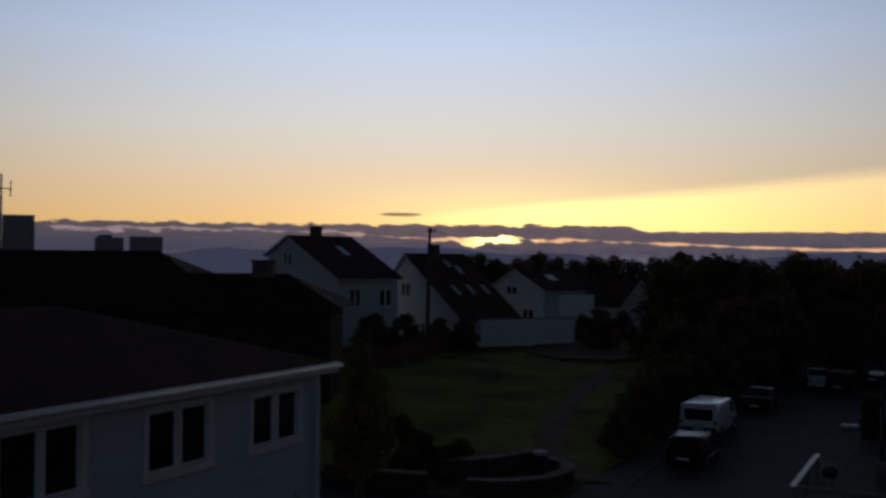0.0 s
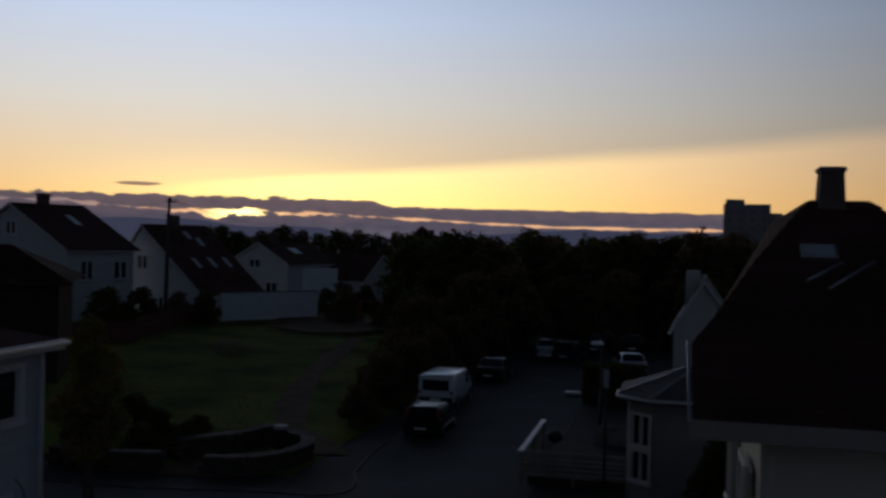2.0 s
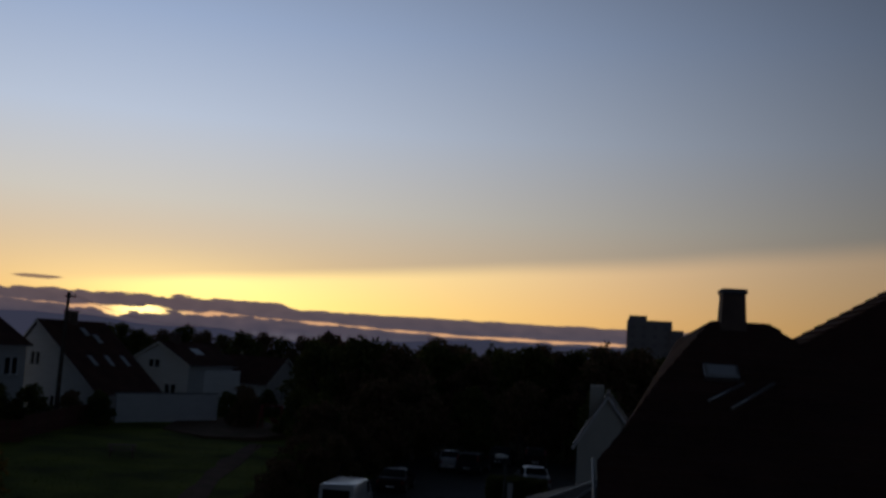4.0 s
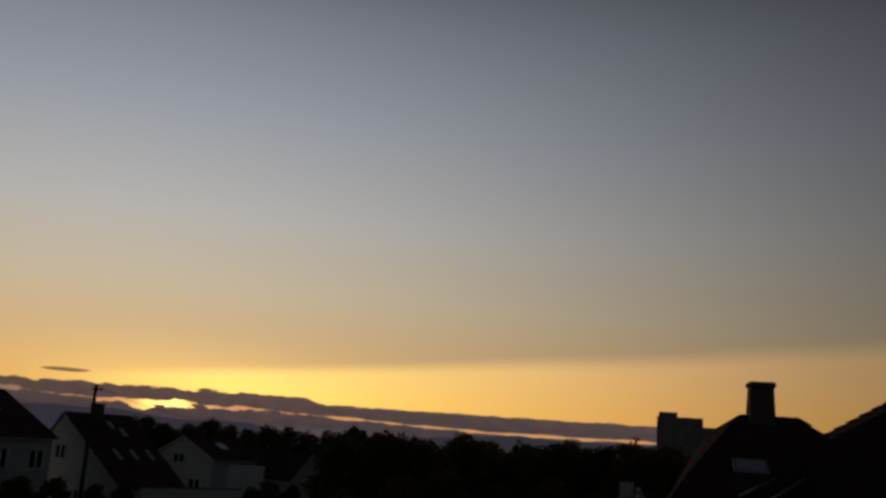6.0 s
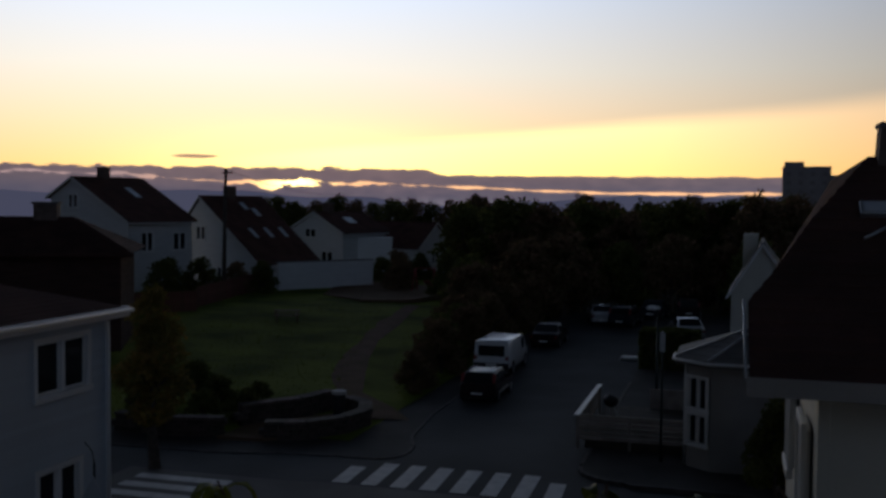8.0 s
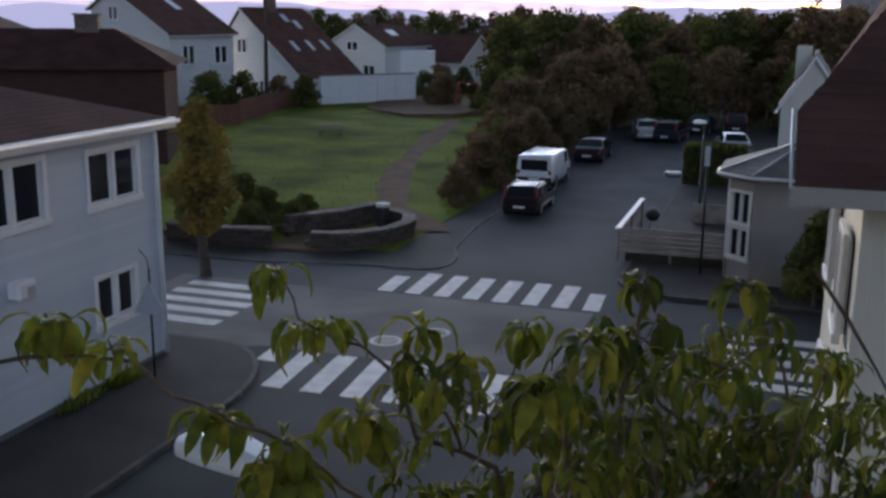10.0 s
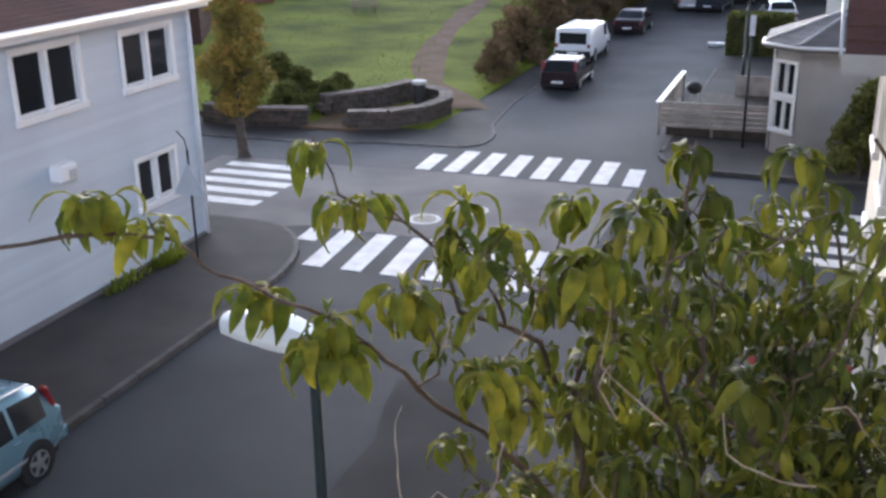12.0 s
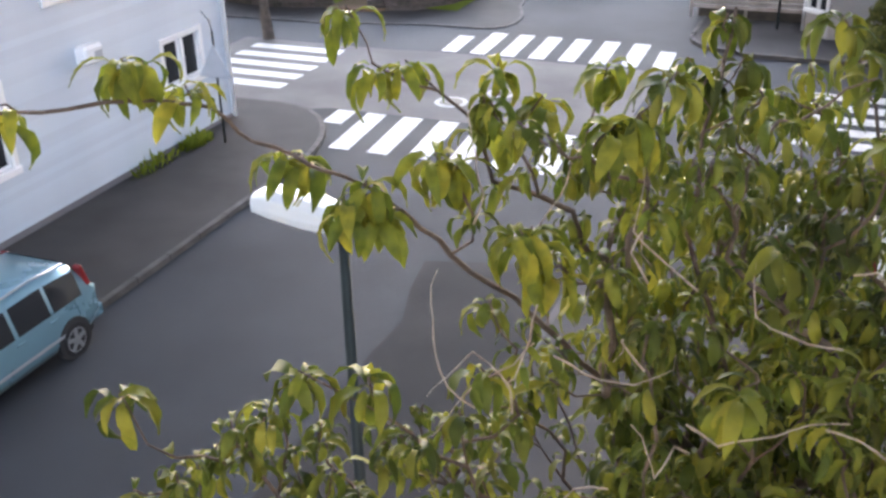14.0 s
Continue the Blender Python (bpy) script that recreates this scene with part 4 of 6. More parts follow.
solid(bm, [(2.16, RU - 0.3, 8.9), (2.64, RU - 0.3, 8.9), (2.64, RU + 0.3, 8.9), (2.16, RU + 0.3, 8.9), (2.22, RU - 0.24, 10.08), (2.58, RU - 0.24, 10.08), (2.58, RU + 0.24, 10.08), (2.22, RU + 0.24, 10.08)],
      [(3, 2, 1, 0), (4, 5, 6, 7), (0, 1, 5, 4), (1, 2, 6, 5), (2, 3, 7, 6), (3, 0, 4, 7)])
ch = part("chimney", bm, BRICK, nb)
part("cap", boxm(2.19, 2.61, RU - 0.28, RU + 0.28, 10.08, 10.17, bevel=0.02), CONCRETE, ch)

for (u, v, w, l, mt_) in ((16.05, 1.8, 0.52, 0.36, SKYLIGHT),):
    sk = part("skylight", boxm(v, v + w, 0, l, 0.03, 0.12, bevel=0.01, m=Matrix.Translation((0, u, EZ + rise * (u - UF))) @ Matrix.Rotation(math.atan(rise), 4, "X")), STEEL, nb)
    part("pane", boxm(v + 0.05, v + w - 0.05, 0.05, l - 0.05, 0.121, 0.128, m=Matrix.Translation((0, u, EZ + rise * (u - UF))) @ Matrix.Rotation(math.atan(rise), 4, "X")), mt_, sk)
for a, b in (((1.8, 15.45), (2.35, 15.9)), ((2.1, 15.3), (2.8, 15.95))):
    part("snow_rail", tube(bmesh.new(), [(a[0], a[1], EZ + rise * (a[1] - UF) + 0.1), (b[0], b[1], EZ + rise * (b[1] - UF) + 0.1)], 0.025, 6), STEEL, nb)

# the taller gabled house behind it
nb2 = thing("neighbour_house", at(0, 0), "tall dark house with a steep brown gabled roof", "house")
part("wall", boxm(3.9, 11.4, 20.4, 21.8, -0.1, 8.8), CREAM, nb2)
bm = bmesh.new()
solid(bm, [(3.2, 20.0, 8.85), (7.6, 20.0, 11.5), (12.0, 20.0, 8.85), (3.2, 22.0, 8.85), (7.6, 22.0, 11.5), (12.0, 22.0, 8.85),
           (3.2, 20.0, 8.75), (12.0, 20.0, 8.75), (3.2, 22.0, 8.75), (12.0, 22.0, 8.75)],
      [(0, 1, 2, 7, 6), (3, 8, 9, 5, 4), (0, 3, 4, 1), (1, 4, 5, 2), (0, 6, 8, 3), (2, 5, 9, 7), (6, 7, 9, 8)])
ro = part("roof", bm, NB_TILE, nb2)
tiled_slope(ro, NB_TILE, (3.2, 20.0, 8.86), (3.2, 22.0, 8.86), (7.6, 22.0, 11.51), (7.6, 20.0, 11.51), rows=18, lift=0.05)

# tower block far behind, and blocks on the skyline
def tower(name, m, w, d, h, steps, label):
    t = thing(name, m, label, "tower block", "tower blocks")
    part("wall", boxm(0, w, 0, d, -5, h), TOWER, t)
    for (x0, x1, hh) in steps:
        part("roof_block", boxm(x0, x1, 0.5, d - 0.5, h, h + hh), TOWER, t)
    n, f = max(2, int(w / 3)), max(3, int(h / 3))
    pane = mesh_of("pane", boxm(0, 1.5, -0.06, 0.0, 0, 1.3), TOWER_PANE)
    for i in range(n):
        for k in range(f):
            part("window", pane, None, t, m=Matrix.Translation(((i + 0.5) * w / n - 0.75, 0, 1 + k * 2.9)))
    return t


tower("tower_block", pose(173.6, 304.0, 0, 0, 0, -29), 14.8, 12, 21.5, [(0.6, 6.5, 1.5)], "grey concrete tower block rising over the trees")
tower("tower_block", pose(185.5, 296.5, 0, 0, 0, -29), 4.5, 12, 18.6, [], "lower grey wing of the concrete tower block")
tower("tower_block", pose(-173, 366, 0, 0, 0, 24), 24, 12, 23.0, [(2, 11, 1.2)], "dark apartment block on the skyline")
tower("tower_block", pose(-128, 374, 0, 0, 0, 20), 10, 12, 15.0, [(1, 6, 1)], "low dark apartment block on the skyline")
tower("tower_block", pose(-117, 381, 0, 0, 0, 20), 11.5, 12, 15.6, [], "low dark apartment block on the skyline")


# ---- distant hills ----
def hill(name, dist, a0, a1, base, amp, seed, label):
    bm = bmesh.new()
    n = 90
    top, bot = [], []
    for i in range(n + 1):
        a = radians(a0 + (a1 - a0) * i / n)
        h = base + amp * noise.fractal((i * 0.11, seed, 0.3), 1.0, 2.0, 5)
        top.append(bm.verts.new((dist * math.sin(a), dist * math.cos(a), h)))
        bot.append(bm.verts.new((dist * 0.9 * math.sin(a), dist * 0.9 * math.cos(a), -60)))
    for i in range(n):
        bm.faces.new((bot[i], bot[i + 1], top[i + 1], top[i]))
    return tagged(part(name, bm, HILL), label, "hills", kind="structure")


hill("backdrop_hills", 3600, -50, 60, 26, 46, 2.0, "dark blue hills along the horizon, faintly glowing in place of haze")
hill("backdrop_near_hills", 1500, -60, 60, 3, 16, 9.0, "dark wooded rise below the horizon, faintly glowing in place of haze")


# ---- trees and shrubs ----
def crown_mesh(name, seed, blobs, leaf, count, mat):
    """Many small leaf quads scattered through uneven clumps."""
    rng = np.random.RandomState(seed)
    vs, fs = [], []
    tot = sum(b[3] ** 2 for b in blobs)
    for bx, by, bz, br, sq in blobs:
        n = int(count * br * br / tot)
        for _ in range(n):
            d = rng.normal(size=3)
            d /= np.linalg.norm(d)
            lump = 0.75 + 0.5 * noise.noise((d[0] * 1.7 + seed, d[1] * 1.7, d[2] * 1.7 + bx))
            r = br * lump * rng.uniform(0.55, 1.06) ** 0.6
            p = np.array([bx, by, bz]) + d * r * np.array([1, 1, sq])
            a = rng.normal(size=3)
            a /= np.linalg.norm(a)
            b = np.cross(a, d + rng.normal(size=3) * 0.6)
            b /= np.linalg.norm(b) + 1e-6
            s = leaf * rng.uniform(0.55, 1.25)
            i = len(vs)
            vs += [tuple(p - a * s), tuple(p + b * s * 0.45), tuple(p + a * s), tuple(p - b * s * 0.45)]
            fs.append((i, i + 1, i + 2, i + 3))
    me = bpy.data.meshes.new(name)
    me.from_pydata(vs, [], fs)
    me.materials.append(mat)
    return me


def trunk_mesh(name, seed, h, r, limbs, spread, mat=None):
    rng = random.Random(seed)
    bm = bmesh.new()
    pts = [(0.12 * h * 0.1 * math.sin(i * 1.3 + seed), 0.1 * h * 0.1 * math.cos(i * 1.7 + seed), h * i / 5) for i in range(6)]
    tube(bm, [(pts[0][0], pts[0][1], -0.15)] + pts, [r * 1.5] + [r * (1 - 0.13 * i) for i in range(6)], 8)
    for k in range(limbs):
        a = 2 * math.pi * (k + rng.random() * 0.6) / limbs
        z0 = h * rng.uniform(0.4, 0.86)
        l = spread * rng.uniform(0.6, 1.0)
        q = [(0, 0, z0), (l * 0.35 * math.cos(a), l * 0.35 * math.sin(a), z0 + l * 0.35), (l * 0.8 * math.cos(a + 0.2), l * 0.8 * math.sin(a + 0.2), z0 + l * 0.85)]
        tube(bm, q, [r * 0.5, r * 0.32, r * 0.1], 6)
    return mesh_of(name, bm, mat or BARK)


def blob_set(seed, n, w, z0, z1, r):
    rng = random.Random(seed)
    out = []
    for i in range(n):
        f = i / max(1, n - 1)
        zz = z0 + (z1 - z0) * f
        sp = w * (1 - 0.75 * f ** 1.6) * 0.7
        a = i * 2.4 + rng.random()
        out.append((sp * math.cos(a), sp * math.sin(a), zz, r * rng.uniform(0.75, 1.15) * (1 - 0.25 * f), 0.8))
    return out


TREE_KINDS = []
for k in range(5):
    mat = (CROWN, CROWN_BROWN, CROWN, CROWN_BROWN, CROWN)[k]
    TREE_KINDS.append((trunk_mesh("trunk", k, 5.5, 0.24, 6, 3.0), crown_mesh("crown", 20 + k, blob_set(k, 13, 3.2, 2.4, 8.4, 1.9), 0.26, 4600, mat)))
SHRUB_KINDS = []
for k in range(3):
    SHRUB_KINDS.append((trunk_mesh("stem", 40 + k, 1.2, 0.09, 5, 1.2), crown_mesh("crown", 50 + k, blob_set(9 + k, 11, 1.35, 0.5, 2.5, 0.8), 0.10, 5200, (CROWN_BROWN, CROWN, CROWN_BROWN)[k])))


def tree(name, x, y, s, k, label, group, kinds, turn, sz=1.0, z=0.0, cat="tree"):
    t = thing(name, pose(x, y, z, 0, 0, turn) @ Matrix.Diagonal((s, s, s * sz, 1)), label, cat, group)
    part("trunk" if cat == "tree" else "stem", kinds[k][0], None, t)
    part("crown", kinds[k][1], None, t)
    return t


rng = random.Random(5)
# woodland closing the street and spreading right
for i in range(56):
    f = i / 55
    if i < 44:
        g = i / 43
        a = radians(12.6 + 25 * g) + rng.uniform(-0.008, 0.008)
        d = (92, 112, 136, 102)[i % 4] + rng.uniform(-7, 7)
        top = 8.8 + d * (-0.001 + 0.0045 * math.sin(i * 1.9) + 0.004 * math.sin(i * 0.7) + (0.004 if g > 0.5 else 0.0))
    else:
        a = radians(2.0 + 12 * (i - 44) / 11)
        d = 175 + rng.uniform(-10, 10)
        top = 8.8 + d * (0.001 + 0.003 * math.sin(i * 1.9))
    s = top / 9.1
    tree("broadleaf_tree", d * math.sin(a), d * math.cos(a), s * 1.12, i % 5, ("dark green broadleaf tree in a dense wood", "russet broadleaf tree in a dense wood")[i % 2],
         "woodland trees", TREE_KINDS, rng.uniform(0, 360), 0.9)
# shrubs between the lawn and the street
for i in range(22):
    u = 44.5 + i * 1.75
    v = -13.9 - 1.1 * (i % 3) * min(1, 0.3 + i * 0.06) - rng.uniform(0, 0.5)
    p = W(u, v)
    tree("shrub", p.x, p.y, rng.uniform(0.85, 1.3) * (0.55 if i < 3 else 0.85 + 0.016 * i), i % 3, ("russet brown shrub beside the street", "dull green shrub beside the street", "russet brown shrub beside the street")[i % 3],
         "street shrubs", SHRUB_KINDS, rng.uniform(0, 360), 1.0, cat="shrub")
for i, (u, v, s) in enumerate([(74, -15, 2.2), (84, -9, 2.0), (86, -5, 2.3), (86, -1, 2.0), (83, 2, 2.2), (80, -13, 2.4), (84, -18, 2.3), (86, -24, 1.6), (90, -30, 1.3), (66, -17, 1.7), (70, -18, 1.8)]):
    p = W(u, v)
    tree("shrub", p.x, p.y, s, i % 3, ("tall russet shrub at the end of the street", "tall dark green shrub at the end of the street", "tall russet shrub at the end of the street")[i % 3], "shrubs at the street end",
         SHRUB_KINDS, rng.uniform(0, 360), 1.0, cat="shrub")


# ---- things in the park ----
def dry_wall(name, pts, h, label, thick=0.45):
    w = thing(name, STREET, label, "stone wall", "park walls")
    rng = random.Random(len(pts) * 7 + int(h * 10))
    meshes = []
    for k in range(6):
        bm = boxm(-0.5, 0.5, -0.5, 0.5, -0.5, 0.5, bevel=0.09)
        for v in bm.verts:
            v.co += Vector((rng.uniform(-1, 1), rng.uniform(-1, 1), rng.uniform(-1, 1))) * 0.05
        meshes.append(mesh_of("stone", bm, STONE))
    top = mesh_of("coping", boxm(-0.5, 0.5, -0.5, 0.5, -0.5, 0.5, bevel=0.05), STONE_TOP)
    rows = 3
    for (x0, y0), (x1, y1) in zip(pts, pts[1:]):
        d = math.hypot(x1 - x0, y1 - y0)
        a = math.degrees(math.atan2(y1 - y0, x1 - x0))
        for r in range(rows):
            s = -0.2 * (r % 2)
            while s < d - 0.05:
                l = rng.uniform(0.35, 0.62)
                l = min(l, d - s + 0.1)
                f = (s + l / 2) / d
                hh = h / rows
                ob = part("stone", rng.choice(meshes), None, w)
                ob.matrix_basis = pose(x0 + (x1 - x0) * f, y0 + (y1 - y0) * f, (r + 0.5) * hh, 0, 0, a + rng.uniform(-3, 3)) @ Matrix.Diagonal((l * 1.02, thick * rng.uniform(0.92, 1.08), hh * 1.06, 1))
                s += l
        n = max(1, round(d / 0.8))
        for k in range(n):
            f = (k + 0.5) / n
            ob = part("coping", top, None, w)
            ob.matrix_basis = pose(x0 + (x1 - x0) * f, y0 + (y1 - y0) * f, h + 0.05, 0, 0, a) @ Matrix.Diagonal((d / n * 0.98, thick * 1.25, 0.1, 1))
    return w


dry_wall("stone_wall", [(-16.5, 33.9), (-15.1, 34.4), (-14.1, 35.6), (-13.8, 37.2), (-14.3, 38.6), (-15.4, 39.4)], 0.62, "curved dry stone wall with flat coping at the park entrance")
dry_wall("stone_wall", [(-22.5, 33.6), (-20.4, 33.4), (-18.2, 33.9)], 0.65, "low dry stone wall beside the pavement")
dry_wall("stone_wall", [(-18.4, 35.6), (-16.8, 37.6), (-16.2, 39.6)], 0.8, "dark dry stone wall inside the park entrance")
tagged(part("entrance_paving", prism(bmesh.new(), [(-18.2, 33.4), (-16.4, 33.5), (-15.0, 34.8), (-14.4, 37.0), (-15.4, 38.9), (-16.9, 37.2), (-18.1, 35.4)], 0.0, 0.115), DIRT, m=STREET), "trodden gravel in the park entrance", "paving", kind="structure")

litter = thing("litter_bin", at(37.85, -15.16, 0.1) @ Matrix.Diagonal((0.85, 0.85, 1.1, 1)), "dark litter bin with a pale rim beside the path", "litter bin")
bm = bmesh.new()
bmesh.ops.create_cone(bm, cap_ends=True, segments=20, radius1=0.27, radius2=0.31, depth=0.9, matrix=Matrix.Translation((0, 0, 0.45)))
part("body", bm, TRIM_BLACK, litter)
bm = bmesh.new()
bmesh.ops.create_cone(bm, cap_ends=True, segments=20, radius1=0.36, radius2=0.34, depth=0.12, matrix=Matrix.Translation((0, 0, 0.95)))
part("lid", bm, PALE_IRON, litter, "pale metal lid")

table = thing("picnic_table", at(63.94, -29.50, 0.55, 25), "weathered wooden picnic table with fixed benches on the lawn", "picnic table")
for k in range(5):
    part("plank", boxm(-0.9, 0.9, -0.36 + k * 0.145, -0.23 + k * 0.145, 0.70, 0.745, bevel=0.006), TABLE_WOOD, table)
for s in (-1, 1):
    for k in range(2):
        part("bench_plank", boxm(-0.9, 0.9, s * 0.75 - 0.13 + k * 0.14, s * 0.75 + k * 0.14, 0.42, 0.46, bevel=0.006), TABLE_WOOD, table)
    part("brace", boxm(s * 0.62 - 0.04, s * 0.62 + 0.04, -0.85, 0.85, 0.34, 0.42), TABLE_WOOD, table)
    for t in (-1, 1):
        part("leg", tube(bmesh.new(), [(s * 0.7, t * 0.62, -0.05), (s * 0.7, t * 0.2, 0.70)], 0.055, 4), TABLE_WOOD, table)

# young street tree, its crown turning gold
gold = thing("street_tree", pose(-2.75, 34.3, 0.05) @ Matrix.Diagonal((1.2, 1.2, 1.02, 1)), "slim street tree with golden green autumn leaves", "tree")
part("trunk", trunk_mesh("trunk", 71, 3.4, 0.17, 7, 1.1), None, gold)
part("crown", crown_mesh("crown", 72, [(0, 0, 1.9, 0.75, 0.9), (0.35, 0.1, 2.6, 0.8, 0.9), (-0.35, 0.2, 3.0, 0.85, 0.9), (0.1, -0.25, 3.6, 0.9, 1.0), (0.15, 0.2, 4.3, 0.8, 1.0), (-0.1, 0, 5.0, 0.62, 1.1), (0.05, 0, 5.5, 0.38, 1.2)], 0.085, 9000, CROWN_GOLD), None, gold)
for i, (u, v, s) in enumerate([(35.6, -20.0, 0.62), (36.4, -18.6, 0.6), (37.6, -20.4, 0.7), (38.6, -19.0, 0.55), (35.0, -22.2, 0.75), (39.5, -22.6, 0.8)]):
    p = W(u, v)
    tree("bush", p.x, p.y, s, 1, "dark rounded bush behind the park wall", "park bushes", SHRUB_KINDS, 70 * i, 0.8, cat="shrub")
for i, (x, y, s, sz) in enumerate([(-6.0, 86.5, 1.5, 0.95), (-3.4, 87.5, 1.4, 1.0), (-0.4, 91.6, 1.25, 0.95), (2.0, 92.0, 1.2, 1.0), (14.5, 104, 1.1, 1.0), (16.5, 106, 1.3, 1.0), (19, 106, 1.2, 1.0), (-13, 74, 1.0, 0.8), (-9.5, 77, 0.9, 0.7)]):
    tree("garden_bush", x, y, s, (1, 1, 0)[i % 3], "dark clipped garden bush by the white houses", "garden bushes", SHRUB_KINDS, 40 * i, sz, cat="shrub")

# red-brown board fence and outbuildings behind the lawn
fence = thing("board_fence", pose(-3.2, 79.5, 0.5, 0, 0, 72), "red-brown vertical board fence at the edge of the lawn", "fence")
plank = mesh_of("board", boxm(-0.07, 0.07, -0.012, 0.012, 0, 1.7, bevel=0.004), FENCE_RED)
for k in range(110):
    part("board", plank, None, fence, m=Matrix.Translation((k * 0.155, 0.014 * (k % 2), 0)))
for zz in (0.35, 1.35):
    part("rail", boxm(-0.1, 17.1, 0.03, 0.08, zz, zz + 0.09), FENCE_RED, fence)
fence2 = thing("board_fence", pose(-9.6, 74.5, 0.4, 0, 0, 22), "red-brown vertical board fence beside the gardens", "fence")
for k in range(46):
    part("board", plank, None, fence2, m=Matrix.Translation((k * 0.155, 0.014 * (k % 2), 0)))
for zz in (0.35, 1.35):
    part("rail", boxm(-0.1, 7.1, 0.03, 0.08, zz, zz + 0.09), FENCE_RED, fence2)
swing = thing("play_frame", at(88, -27, 0.78), "red painted climbing frame on the playground", "play frame")
for s in (-1, 1):
    for t in (-1, 1):
        part("leg", tube(bmesh.new(), [(s * 1.0, t * 0.8, 0), (s * 0.9, t * 0.1, 2.0)], 0.05, 6), RED_PLASTIC, swing)
part("crossbar", tube(bmesh.new(), [(-1.0, 0, 2.0), (1.0, 0, 2.0)], 0.05, 6), RED_PLASTIC, swing)
part("slide", boxm(-0.3, 0.3, 0.1, 2.2, 0.9, 0.96, m=Matrix.Rotation(-0.35, 4, "X")), RED_PLASTIC, swing)

# grass blades standing on the lawn
def blades():
    rng = np.random.RandomState(3)
    vs, fs = [], []
    for _ in range(6000):
        v, u = -13.8 - 20 * rng.rand() ** 1.3, 36 + 44 * rng.rand() ** 1.4
        px = np.interp(u, [37, 41, 46.5, 55, 65, 76, 87], [-12.8, -14.4, -17.2, -19.6, -22.5, -25.6, -28.6])
        if abs(v - px) < 1.15 or (u < 40.5 and v > -19):
            continue
        z = park_height(v, u) + 0.04
        h, a, b = 0.05 + 0.06 * rng.rand(), rng.rand() * 6.28, 0.03
        i = len(vs)
        vs += [(v - b * math.cos(a), u - b * math.sin(a), z), (v + b * math.cos(a), u + b * math.sin(a), z), (v + 0.08 * math.sin(a * 3), u + 0.08 * math.cos(a * 3), z + h)]
        fs.append((i, i + 1, i + 2))
    me = bpy.data.meshes.new("grass_tufts")
    me.from_pydata(vs, [], fs)
    me.materials.append(BLADES)
    tagged(part("grass_tufts", me, None, m=STREET), "short green grass tufts over the lawn", "grass", kind="stuff")


blades()

# ---- poles, wires, lamps, signs ----
pole = thing("utility_pole", pose(-1.35, 90.0, 0), "tall brown wooden utility pole with a small crossarm", "utility pole")
part("shaft", tube(bmesh.new(), [(0, 0, -0.3), (0.1, 0, 6), (0.2, 0, 11.55)], [0.2, 0.17, 0.13], 10), BARK, pole)
part("crossarm", boxm(-0.1, 0.75, -0.06, 0.06, 11.1, 11.24, bevel=0.01), BARK, pole)
for x in (0.35, 0.68):
    bm = bmesh.new()
    bmesh.ops.create_cone(bm, cap_ends=True, segments=10, radius1=0.06, radius2=0.04, depth=0.2, matrix=Matrix.Translation((x, 0, 11.34)))
    part("insulator", bm, WHITE, pole)
wire = thing("overhead_wire", pose(0, 0, 0), "thin black overhead wire running from the pole", "wire")
part("strand", tube(bmesh.new(), [(-0.7 + 14 * f, 90 + 30 * f, 11.3 - 1.6 * f - 3.2 * f * (1 - f)) for f in [i / 12 for i in range(13)]], 0.018, 4), TRIM_BLACK, wire)

mast = thing("antenna_mast", pose(-68.6, 157.5, 0), "roof-top radio antenna mast with a side arm", "antenna")
part("shaft", tube(bmesh.new(), [(0, 0, 0), (0, 0, 21.2)], [0.35, 0.18], 8), STEEL, mast)
part("arm", tube(bmesh.new(), [(-1.0, 0, 18.9), (1.5, 0, 18.9)], 0.1, 6), STEEL, mast)
part("element", tube(bmesh.new(), [(1.5, 0, 17.6), (1.5, 0, 20.2)], 0.1, 6), STEEL, mast)


